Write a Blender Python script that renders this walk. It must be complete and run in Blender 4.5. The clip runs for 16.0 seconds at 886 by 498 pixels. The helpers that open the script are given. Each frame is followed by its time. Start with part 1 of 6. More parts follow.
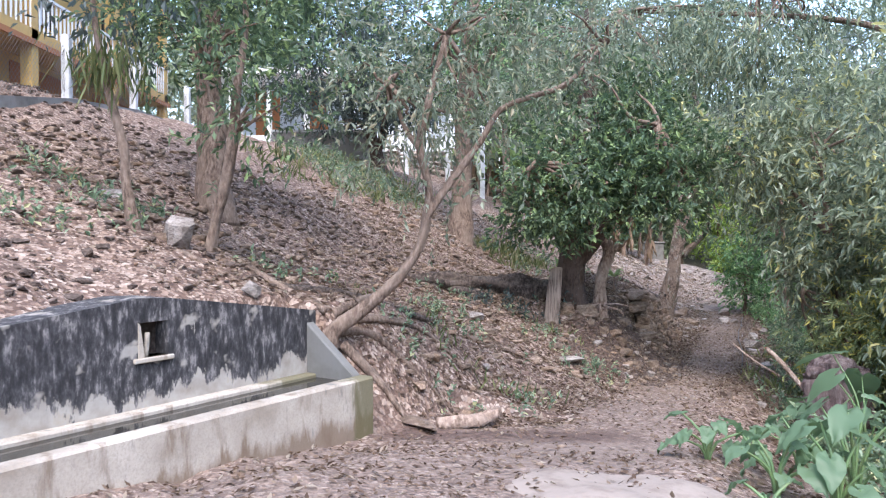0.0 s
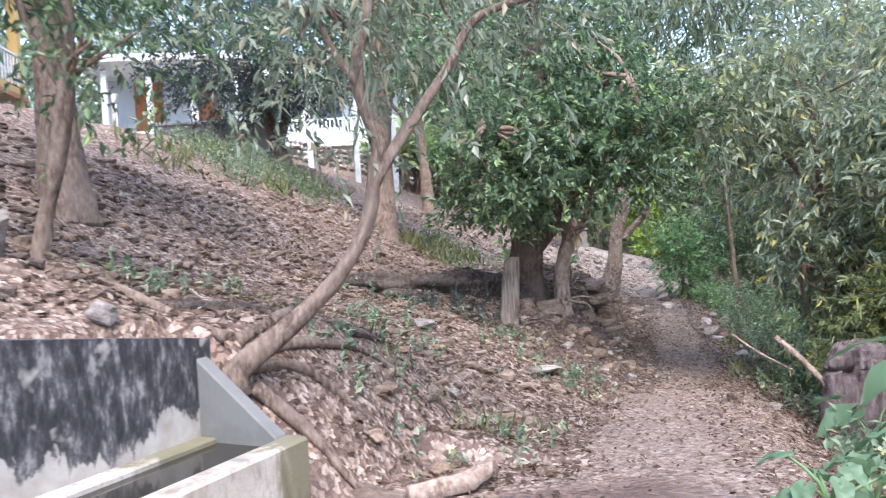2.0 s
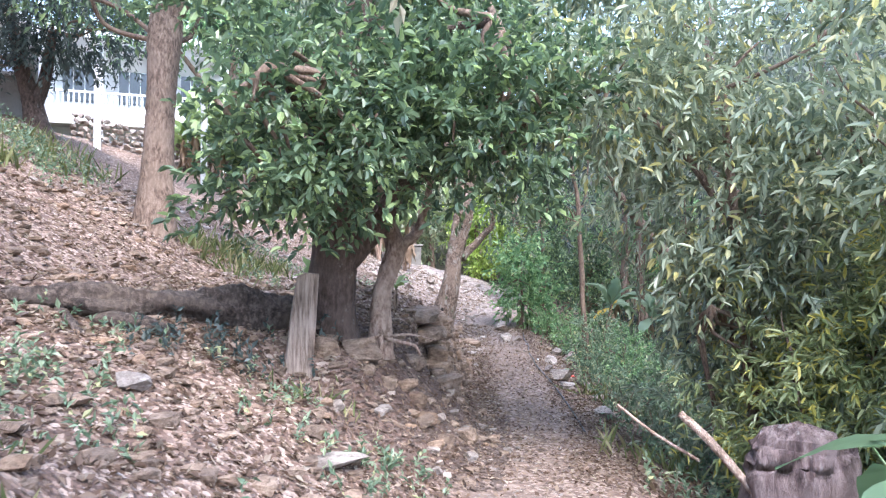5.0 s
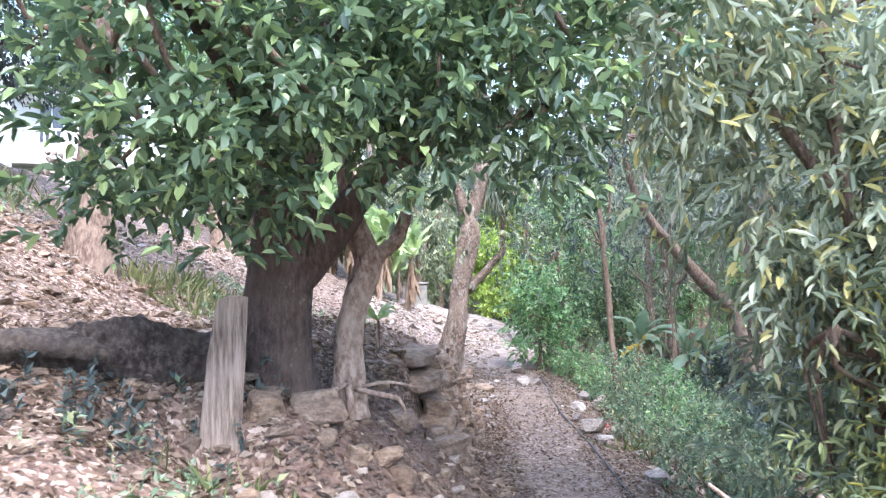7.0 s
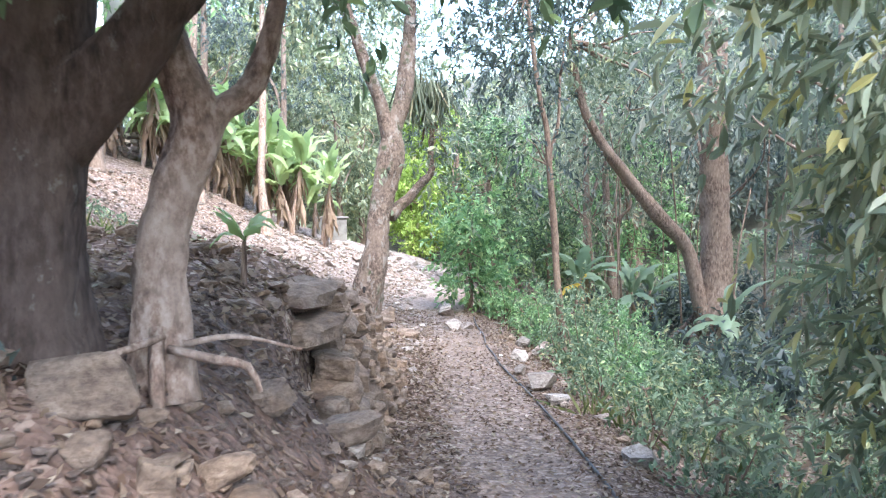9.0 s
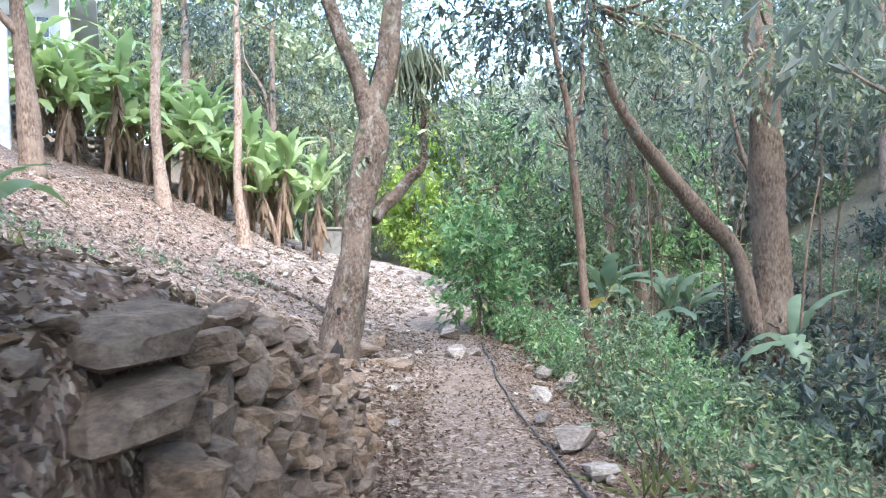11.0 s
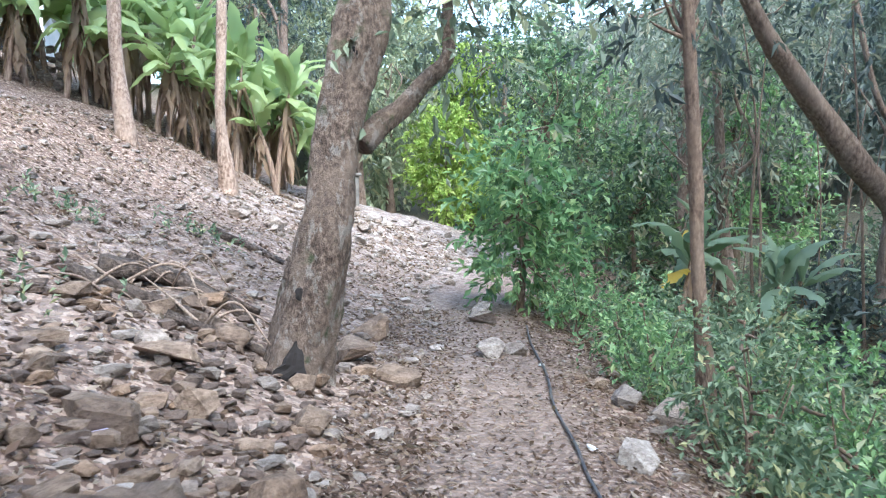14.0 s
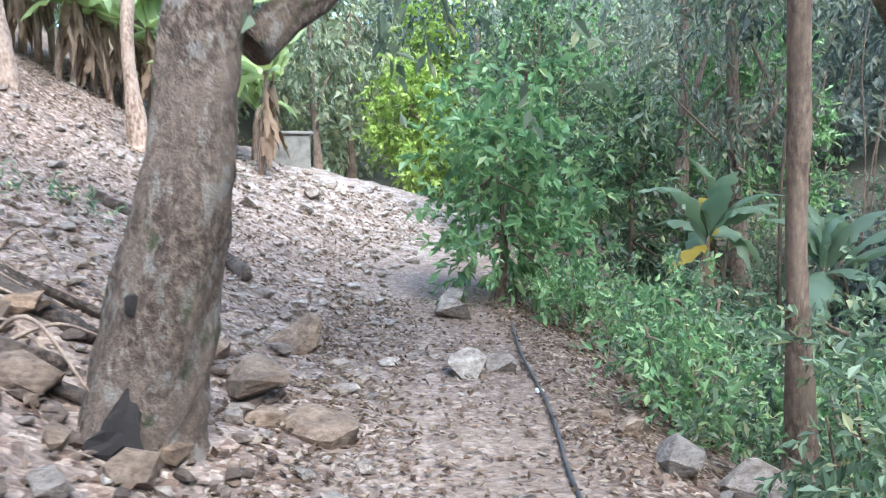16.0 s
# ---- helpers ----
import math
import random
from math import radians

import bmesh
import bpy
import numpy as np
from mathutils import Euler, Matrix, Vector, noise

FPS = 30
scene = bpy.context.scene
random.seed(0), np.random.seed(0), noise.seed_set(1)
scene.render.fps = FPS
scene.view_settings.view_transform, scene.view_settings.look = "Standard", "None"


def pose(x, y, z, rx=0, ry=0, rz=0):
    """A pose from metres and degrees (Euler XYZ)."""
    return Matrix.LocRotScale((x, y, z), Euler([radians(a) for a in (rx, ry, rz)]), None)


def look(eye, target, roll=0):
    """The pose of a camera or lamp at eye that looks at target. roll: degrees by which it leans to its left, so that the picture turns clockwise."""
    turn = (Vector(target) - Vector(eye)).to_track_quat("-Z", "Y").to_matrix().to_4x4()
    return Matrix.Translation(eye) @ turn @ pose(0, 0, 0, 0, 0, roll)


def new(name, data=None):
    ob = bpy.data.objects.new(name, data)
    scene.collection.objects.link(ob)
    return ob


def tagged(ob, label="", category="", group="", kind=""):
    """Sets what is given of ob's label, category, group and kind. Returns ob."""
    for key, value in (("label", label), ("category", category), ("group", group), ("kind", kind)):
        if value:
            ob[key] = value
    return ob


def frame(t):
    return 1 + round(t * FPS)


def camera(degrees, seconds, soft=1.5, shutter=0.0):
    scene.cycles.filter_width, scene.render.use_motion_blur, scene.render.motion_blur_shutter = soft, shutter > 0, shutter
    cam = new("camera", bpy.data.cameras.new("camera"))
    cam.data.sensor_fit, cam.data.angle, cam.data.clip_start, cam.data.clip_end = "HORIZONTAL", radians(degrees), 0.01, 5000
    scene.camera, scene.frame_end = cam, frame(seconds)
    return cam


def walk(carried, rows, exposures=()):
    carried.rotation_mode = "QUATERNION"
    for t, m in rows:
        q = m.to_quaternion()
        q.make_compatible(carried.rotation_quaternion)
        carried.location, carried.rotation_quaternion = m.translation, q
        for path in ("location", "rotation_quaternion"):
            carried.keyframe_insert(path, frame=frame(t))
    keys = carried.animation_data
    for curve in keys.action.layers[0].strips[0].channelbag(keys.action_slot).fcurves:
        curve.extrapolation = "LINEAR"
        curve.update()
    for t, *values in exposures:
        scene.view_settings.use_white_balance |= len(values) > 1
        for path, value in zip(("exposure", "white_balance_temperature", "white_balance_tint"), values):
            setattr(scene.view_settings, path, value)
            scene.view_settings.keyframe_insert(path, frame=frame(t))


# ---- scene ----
cam = camera(60.4, 16.0, soft=1.2, shutter=0.3)
METRES, EYE, TILT, LEAN, TURN = 19.0, 1.5, -1.0, 0.0, 0.0
ROWS = [
    (0.0, 0.0, 0.0, 0.0, 0.0, 0.0, -0.0),
    (0.5, -0.0061, 0.0313, -0.0014, -0.84, 0.11, 0.44),
    (1.0, -0.0132, 0.0637, -0.0016, -2.05, 0.12, 1.71),
    (1.5, -0.0151, 0.0938, -0.0038, -3.38, 0.29, 4.32),
    (2.0, -0.0172, 0.1255, -0.0058, -7.07, -0.13, 3.48),
    (2.5, -0.0124, 0.1558, -0.0091, -10.87, -0.89, 3.02),
    (3.0, -0.0062, 0.1884, -0.0076, -12.98, -0.79, 3.03),
    (3.5, 0.0036, 0.2161, -0.0067, -17.02, -0.6, 3.1),
    (4.0, 0.0156, 0.2435, -0.0067, -17.56, -0.86, 2.85),
    (4.5, 0.0263, 0.2704, -0.0065, -19.41, 0.05, -0.36),
    (7.0, 0.0847, 0.4063, -0.0192, -18.59, 3.87, 1.61),
    (7.5, 0.0929, 0.4382, -0.0217, -17.52, 5.08, 1.92),
    (8.0, 0.1035, 0.468, -0.0246, -19.09, 1.99, 2.33),
    (8.5, 0.1183, 0.4957, -0.0282, -21.86, -0.3, 3.34),
    (9.0, 0.1321, 0.5228, -0.0301, -24.15, -0.59, 1.2),
    (9.5, 0.1488, 0.5514, -0.0313, -24.15, -0.02, 2.91),
    (12.0, 0.2208, 0.6963, -0.0381, -22.75, 0.68, 1.82),
    (12.5, 0.2341, 0.7252, -0.0384, -22.29, -2.46, 1.62),
    (13.0, 0.2484, 0.7544, -0.0363, -21.52, -1.02, 1.58),
    (13.5, 0.259, 0.7836, -0.0363, -20.88, -2.4, 1.06),
    (14.0, 0.2717, 0.8116, -0.0371, -20.52, -2.78, 0.82),
    (14.5, 0.2811, 0.8407, -0.0386, -20.45, -2.97, -0.15),
    (15.0, 0.293, 0.8675, -0.0398, -20.81, -2.88, 0.32),
    (15.5, 0.3055, 0.8984, -0.04, -21.69, -3.0, 1.29),
    (16.0, 0.3194, 0.9253, -0.0415, -22.91, -5.17, 0.58),
]
walk(cam, [(t, pose(0, 0, EYE, TILT, LEAN, TURN) @ pose(METRES * x, METRES * y, METRES * z, 90 + pitch, roll, yaw)) for t, x, y, z, yaw, pitch, roll in ROWS],
     exposures=((0.0, 2.25, 6350, 13), (2.0, 2.55, 6300, 13), (5.0, 3.0, 6150, 14), (7.5, 3.4, 6100, 13), (9.5, 3.45, 6250, 8), (12.0, 3.0, 6100, 6), (14.0, 2.95, 6000, 4), (16.0, 3.05, 5950, 3)))

# ---- world, sun, exposure ----
SUN_EL, SUN_AZ = radians(55), radians(177)
world = bpy.data.worlds.new("world")
scene.world = world
world.use_nodes = True
wn = world.node_tree
sky = wn.nodes.new("ShaderNodeTexSky")
sky.sky_type, sky.sun_disc = "NISHITA", False
sky.sun_elevation, sky.sun_rotation = SUN_EL, SUN_AZ
sky.air_density, sky.dust_density, sky.ozone_density = 1.0, 1.0, 1.2
wn.links.new(sky.outputs[0], wn.nodes["Background"].inputs[0])
wn.nodes["Background"].inputs[1].default_value = 0.15
sun_data = bpy.data.lights.new("sun", "SUN")
sun_data.energy, sun_data.angle, sun_data.color = 1.1, radians(40), (1.0, 0.97, 0.93)
sun = new("sun", sun_data)
# the sky's rotation turns clockwise from +y
sun_way = Vector((math.sin(SUN_AZ) * math.cos(SUN_EL), math.cos(SUN_AZ) * math.cos(SUN_EL), math.sin(SUN_EL)))
sun.matrix_world = look(sun_way * 60, (0, 0, 0))


# ---- mesh helpers ----
def mesh_of(name, verts, tris, mat, smooth=False):
    """One mesh from arrays of points and triangles."""
    verts, tris = np.asarray(verts, float), np.asarray(tris, int)
    me = bpy.data.meshes.new(name)
    me.vertices.add(len(verts))
    me.vertices.foreach_set("co", verts.ravel())
    me.loops.add(tris.size)
    me.loops.foreach_set("vertex_index", tris.ravel())
    me.polygons.add(len(tris))
    me.polygons.foreach_set("loop_start", np.arange(0, tris.size, 3))
    me.polygons.foreach_set("loop_total", np.full(len(tris), 3))
    me.polygons.foreach_set("use_smooth", np.full(len(tris), smooth))
    me.update(calc_edges=True)
    me.materials.append(mat)
    return me


def thing(name, place, label, category, group="", kind=""):
    """An Empty at a thing's base, to carry its parts."""
    ob = new(name)
    ob.location = place
    ob.empty_display_size = 0.2
    return tagged(ob, label, category, group, kind)


def part_of(name, geo, mat, parent, label="", smooth=False):
    """One mesh in world places, as a part of a thing (or of a part, whose origin is the thing's)."""
    base = np.array(parent["base"] if "base" in parent else parent.location)
    ob = new(name, mesh_of(name, np.asarray(geo[0]) - base, geo[1], mat, smooth))
    ob.parent = parent
    ob["base"] = [float(v) for v in base]
    return tagged(ob, label)


def solo(name, geo, mat, base, label, category, group="", kind="", smooth=False):
    """A thing that is one mesh."""
    ob = new(name, mesh_of(name, np.asarray(geo[0]) - np.array(base), geo[1], mat, smooth))
    ob.location = base
    return tagged(ob, label, category, group, kind)


def join(geos):
    verts, tris, n = [], [], 0
    for v, f in geos:
        verts.append(np.asarray(v, float))
        tris.append(np.asarray(f, int) + n)
        n += len(v)
    return np.concatenate(verts), np.concatenate(tris)


def from_bm(bm):
    bmesh.ops.triangulate(bm, faces=bm.faces[:])
    bm.verts.index_update()
    geo = (np.array([v.co[:] for v in bm.verts]), np.array([[v.index for v in f.verts] for f in bm.faces]))
    bm.free()
    return geo


def box(x0, x1, y0, y1, z0, z1, bevel=0.0):
    bm = bmesh.new()
    bmesh.ops.create_cube(bm, size=1)
    for v in bm.verts:
        v.co = Vector(((x0 + x1) / 2 + v.co.x * (x1 - x0), (y0 + y1) / 2 + v.co.y * (y1 - y0), (z0 + z1) / 2 + v.co.z * (z1 - z0)))
    if bevel:
        bmesh.ops.bevel(bm, geom=bm.edges[:], offset=bevel, segments=1, affect="EDGES", profile=0.5)
    return from_bm(bm)


def prism(outline, to_world, u0, u1, bevel=0.0):
    """A flat outline of (a, z), thick from u0 to u1, laid out by to_world(a, u, z)."""
    bm = bmesh.new()
    front = [bm.verts.new(to_world(a, u0, z)) for a, z in outline]
    back = [bm.verts.new(to_world(a, u1, z)) for a, z in outline]
    n = len(outline)
    bm.faces.new(front), bm.faces.new(back[::-1])
    for i in range(n):
        bm.faces.new((front[i], back[i], back[(i + 1) % n], front[(i + 1) % n]))
    bmesh.ops.recalc_face_normals(bm, faces=bm.faces[:])
    if bevel:
        bmesh.ops.bevel(bm, geom=bm.edges[:], offset=bevel, segments=1, affect="EDGES", profile=0.5)
    return from_bm(bm)


def smooth_line(pts, step):
    """A Catmull-Rom line through points (any columns), in steps of about that length."""
    p = np.asarray(pts, float)
    p = np.concatenate([[2 * p[0] - p[1]], p, [2 * p[-1] - p[-2]]])
    out = []
    for i in range(1, len(p) - 2):
        n = max(2, int(np.linalg.norm(p[i + 1, :3] - p[i, :3]) / step))
        t = np.linspace(0, 1, n, endpoint=False)[:, None]
        a, b, c, d = p[i - 1], p[i], p[i + 1], p[i + 2]
        out.append(0.5 * (2 * b + (c - a) * t + (2 * a - 5 * b + 4 * c - d) * t ** 2 + (3 * b - a - 3 * c + d) * t ** 3))
    return np.concatenate(out + [p[-2:-1]])


def tube(pts, seg=10, rough=0.07, seed=0, step=0.08, lumps=1.0):
    """A rough tube along points (x, y, z, radius)."""
    line = smooth_line(pts, step)
    c, r = line[:, :3], np.abs(line[:, 3])
    t = np.gradient(c, axis=0)
    t /= np.linalg.norm(t, axis=1)[:, None] + 1e-9
    side = np.cross(t[0], (0.31, 0.17, 0.93) if abs(t[0][2]) < 0.9 else (1, 0.1, 0))
    sides = []
    for k in range(len(c)):
        side = side - t[k] * (side @ t[k])
        side /= np.linalg.norm(side)
        sides.append(side.copy())
    sides = np.array(sides)
    ups = np.cross(t, sides)
    rng = np.random.default_rng(seed)
    ph = rng.uniform(0, 6.3, 8)
    s = np.concatenate([[0], np.cumsum(np.linalg.norm(np.diff(c, axis=0), axis=1))])[:, None]
    a = np.linspace(0, 2 * np.pi, seg, endpoint=False)[None, :]
    w = np.sin(2 * a + ph[0] + 1.7 * s * lumps) + np.sin(3 * a + ph[1] - 2.3 * s * lumps) + 0.7 * np.sin(5 * a + ph[2] + 0.9 * s) + 0.6 * np.sin(4.1 * s + ph[3])
    rad = r[:, None] * (1 + rough * w + rough * 0.5 * rng.standard_normal((len(c), seg)))
    v = c[:, None] + rad[..., None] * (np.cos(a)[..., None] * sides[:, None] + np.sin(a)[..., None] * ups[:, None])
    n = len(c)
    i, j = np.meshgrid(np.arange(n - 1), np.arange(seg), indexing="ij")
    j2 = (j + 1) % seg
    q0, q1, q2, q3 = i * seg + j, i * seg + j2, (i + 1) * seg + j2, (i + 1) * seg + j
    tris = np.concatenate([np.stack([q0, q1, q2], -1).reshape(-1, 3), np.stack([q0, q2, q3], -1).reshape(-1, 3)])
    v = v.reshape(-1, 3)
    m = len(v)
    v = np.concatenate([v, c[:1], c[-1:]])
    k = np.arange(seg)
    tris = np.concatenate([tris, np.stack([np.full(seg, m), (k + 1) % seg, k], -1), np.stack([np.full(seg, m + 1), (n - 1) * seg + k, (n - 1) * seg + (k + 1) % seg], -1)])
    return v, tris


def unit(v):
    return v / (np.linalg.norm(v, axis=-1, keepdims=True) + 1e-9)


def leaf_geo(p, d, up, length, width, curl, rich=False):
    """Folded leaves at p, pointing along d, with upper side towards up."""
    d = unit(d)
    s = unit(np.cross(d, up))
    n = np.cross(s, d)
    length, width = np.broadcast_to(length, len(p))[:, None], np.broadcast_to(width, len(p))[:, None]
    lift = 0.25 * width
    tip = p + d * length - n * curl * length
    k = np.arange(len(p))
    if not rich:
        mid = p + d * length * 0.45 + n * lift * 0.6
        v = np.stack([p, mid + s * width * 0.5, tip, mid - s * width * 0.5], 1).reshape(-1, 3)
        b = k * 4
        return v, np.concatenate([np.stack([b, b + 1, b + 2], -1), np.stack([b, b + 2, b + 3], -1)])
    m1 = p + d * length * 0.3 + n * (lift - curl * 0.0)
    m2 = p + d * length * 0.68 + n * (lift - curl * length * 0.45)
    v = np.stack([p, m1 + s * width * 0.42, m2 + s * width * 0.42, tip, m2 - s * width * 0.42, m1 - s * width * 0.42], 1).reshape(-1, 3)
    b = k * 6
    return v, np.concatenate([np.stack([b, b + i, b + i + 1], -1) for i in (1, 2, 3, 4)])


def sprays(rng, p, d, n_leaf, twig, size, aspect=0.4, droop=0.3, spread=0.9, rich=False):
    """Leaves set along short twigs that start at p and run along d."""
    n = len(p)
    d = unit(d)
    t = (np.arange(n_leaf) + 0.6) / n_leaf
    tl = twig * rng.uniform(0.6, 1.3, (n, 1, 1))
    base = p[:, None] + d[:, None] * tl * t[None, :, None]
    base[..., 2] -= droop * (tl[..., 0] * t[None] ** 2)
    rnd = rng.standard_normal((n, n_leaf, 3))
    ld = d[:, None] + spread * rnd
    ld[..., 2] -= droop * 1.4
    up = np.array([0, 0, 1.0]) + 0.45 * rng.standard_normal((n, n_leaf, 3))
    ln = size * rng.uniform(0.55, 1.25, (n, n_leaf))
    f = lambda q: q.reshape(-1, 3)
    return leaf_geo(f(base), f(ld), f(up), ln.ravel(), (ln * aspect).ravel(), 0.18, rich)


def clumped(rng, balls, clump=0.45, clumps=26):
    """Points gathered in clumps inside ellipsoids (x, y, z, rx, ry, rz, count), with the way out of the ellipsoid."""
    ps, ds = [], []
    for x, y, z, rx, ry, rz, n in balls:
        c, r = np.array((x, y, z)), np.array((rx, ry, rz))
        u = unit(rng.standard_normal((clumps, 3))) * rng.uniform(0.25, 1.0, (clumps, 1)) ** 0.5
        pick = rng.integers(0, clumps, n)
        q = u[pick] * r + clump * rng.standard_normal((n, 3)) * r / r.max()
        ps.append(c + q)
        ds.append(unit(q / r) + 0.5 * rng.standard_normal((n, 3)))
    return np.concatenate(ps), np.concatenate(ds)


# ---- materials ----
def material(name):
    m = bpy.data.materials.new(name)
    m.use_nodes = True
    nt = m.node_tree
    return m, nt, nt.nodes["Principled BSDF"]


def node(nt, kind, **values):
    n = nt.nodes.new(kind)
    for key, value in values.items():
        if key in n.inputs:
            n.inputs[key].default_value = value
    return n


def ramp(nt, source, stops, mode="LINEAR"):
    n = nt.nodes.new("ShaderNodeValToRGB")
    n.color_ramp.interpolation = mode
    while len(n.color_ramp.elements) < len(stops):
        n.color_ramp.elements.new(0.5)
    for e, (at, col) in zip(n.color_ramp.elements, stops):
        e.position, e.color = at, (*col, 1)
    nt.links.new(source, n.inputs[0])
    return n.outputs[0]


def mix(nt, fac, a, b, mode="MIX"):
    n = nt.nodes.new("ShaderNodeMix")
    n.data_type, n.blend_type = "RGBA", mode
    for sock, val in ((n.inputs[0], fac), (n.inputs[6], a), (n.inputs[7], b)):
        if hasattr(val, "is_linked"):
            nt.links.new(val, sock)
        else:
            sock.default_value = val if isinstance(val, float) else (*val, 1)
    return n.outputs[2]


def coords(nt, scale=(1, 1, 1)):
    c = nt.nodes.new("ShaderNodeNewGeometry")
    mp = nt.nodes.new("ShaderNodeMapping")
    mp.inputs["Scale"].default_value = scale
    nt.links.new(c.outputs["Position"], mp.inputs[0])
    return mp.outputs[0]


def noise_tex(nt, vec, scale, detail=4.0, rough=0.55):
    n = node(nt, "ShaderNodeTexNoise", Scale=scale, Detail=detail, Roughness=rough)
    nt.links.new(vec, n.inputs["Vector"])
    return n.outputs[0]


def voronoi(nt, vec, scale, feature="F1"):
    n = node(nt, "ShaderNodeTexVoronoi", Scale=scale)
    n.feature = feature
    nt.links.new(vec, n.inputs["Vector"])
    return n


def bump(nt, bsdf, height, strength, distance):
    b = node(nt, "ShaderNodeBump", Strength=strength, Distance=distance)
    nt.links.new(height, b.inputs["Height"])
    nt.links.new(b.outputs[0], bsdf.inputs["Normal"])


def island(nt):
    return nt.nodes.new("ShaderNodeNewGeometry").outputs["Random Per Island"]


def foliage(name, dark, mid, pale, odd=None, gloss=0.42, odd_at=0.94):
    """Leaves that differ one by one, with light passing through."""
    m, nt, b = material(name)
    stops = [(0.0, dark), (0.45, mid), (0.85, pale)]
    if odd:
        stops.append((odd_at, odd))
    col = ramp(nt, island(nt), stops)
    col = mix(nt, noise_tex(nt, coords(nt), 1.3, 2.0), mix(nt, 1.0, col, (0.72, 0.75, 0.7), "MULTIPLY"), col)
    nt.links.new(col, b.inputs["Base Color"])
    b.inputs["Roughness"].default_value = gloss
    tr = nt.nodes.new("ShaderNodeBsdfTranslucent")
    nt.links.new(mix(nt, 1.0, col, (0.97, 1.02, 0.88), "MULTIPLY"), tr.inputs[0])
    add = node(nt, "ShaderNodeMixShader", Fac=0.45)
    nt.links.new(b.outputs[0], add.inputs[1])
    nt.links.new(tr.outputs[0], add.inputs[2])
    nt.links.new(add.outputs[0], nt.nodes["Material Output"].inputs[0])
    return m


def bark(name, dark, mid, pale, stretch=0.22, scale=26.0, depth=0.025, moss=0.0, lichen=0.0):
    m, nt, b = material(name)
    v = coords(nt, (1, 1, stretch))
    n1 = noise_tex(nt, v, scale, 6.0, 0.65)
    n2 = noise_tex(nt, coords(nt), 3.1, 4.0)
    col = ramp(nt, n1, [(0.37, dark), (0.5, mid), (0.63, pale)])
    col = mix(nt, ramp(nt, n2, [(0.42, (0, 0, 0)), (0.62, (1, 1, 1))]), col, mix(nt, 0.55, col, pale))
    if lichen:
        n4 = noise_tex(nt, coords(nt, (1, 1, 0.6)), 9.0, 7.0, 0.7)
        col = mix(nt, ramp(nt, n4, [(0.66 - lichen, (0, 0, 0)), (0.72 - lichen, (0.75, 0.75, 0.75))]), col, mix(nt, 0.35, (0.42, 0.39, 0.35), col))
    if moss:
        n3 = noise_tex(nt, coords(nt), 5.0, 5.0)
        col = mix(nt, ramp(nt, n3, [(0.62 - moss, (0, 0, 0)), (0.72 - moss, (1, 1, 1))]), col, (0.06, 0.075, 0.03))
    nt.links.new(col, b.inputs["Base Color"])
    b.inputs["Roughness"].default_value = 0.88
    h = nt.nodes.new("ShaderNodeMath")
    h.operation = "ADD"
    nt.links.new(n1, h.inputs[0])
    vo = noise_tex(nt, v, scale * 2.7, 5.0, 0.7)
    nt.links.new(vo, h.inputs[1])
    bump(nt, b, h.outputs[0], 1.0, depth)
    return m


def stone(name, dark, mid, pale, warm, scale=9.0):
    """Layered stone; each piece takes its own tone."""
    m, nt, b = material(name)
    v = coords(nt, (1, 1, 2.2))
    n1 = noise_tex(nt, v, scale, 8.0, 0.62)
    n2 = noise_tex(nt, coords(nt), 2.2, 3.0)
    col = ramp(nt, n1, [(0.28, dark), (0.5, mid), (0.75, pale)])
    info = nt.nodes.new("ShaderNodeObjectInfo").outputs["Random"]
    tone = nt.nodes.new("ShaderNodeMath")
    tone.operation = "ADD"
    nt.links.new(info, tone.inputs[0]), nt.links.new(island(nt), tone.inputs[1])
    frac = nt.nodes.new("ShaderNodeMath")
    frac.operation = "FRACT"
    nt.links.new(tone.outputs[0], frac.inputs[0])
    col = mix(nt, 1.0, col, ramp(nt, frac.outputs[0], [(0.0, (0.78, 0.73, 0.69)), (0.4, (0.92, 0.88, 0.84)), (0.7, warm), (0.95, (1.25, 1.22, 1.18))]), "MULTIPLY")
    col = mix(nt, ramp(nt, n2, [(0.5, (0, 0, 0)), (0.68, (0.6, 0.6, 0.6))]), col, (0.11, 0.075, 0.055))
    nt.links.new(col, b.inputs["Base Color"])
    n3 = noise_tex(nt, coords(nt, (1, 1, 1.4)), 27.0, 7.0, 0.72)
    col = mix(nt, ramp(nt, n3, [(0.38, (0.75, 0.75, 0.75)), (0.55, (0, 0, 0))]), col, mix(nt, 1.0, col, (0.5, 0.47, 0.44), "MULTIPLY"))
    nt.links.new(col, b.inputs["Base Color"])
    b.inputs["Roughness"].default_value = 0.9
    both = nt.nodes.new("ShaderNodeMath")
    nt.links.new(n1, both.inputs[0]), nt.links.new(n3, both.inputs[1])
    bump(nt, b, both.outputs[0], 1.0, 0.03)
    return m


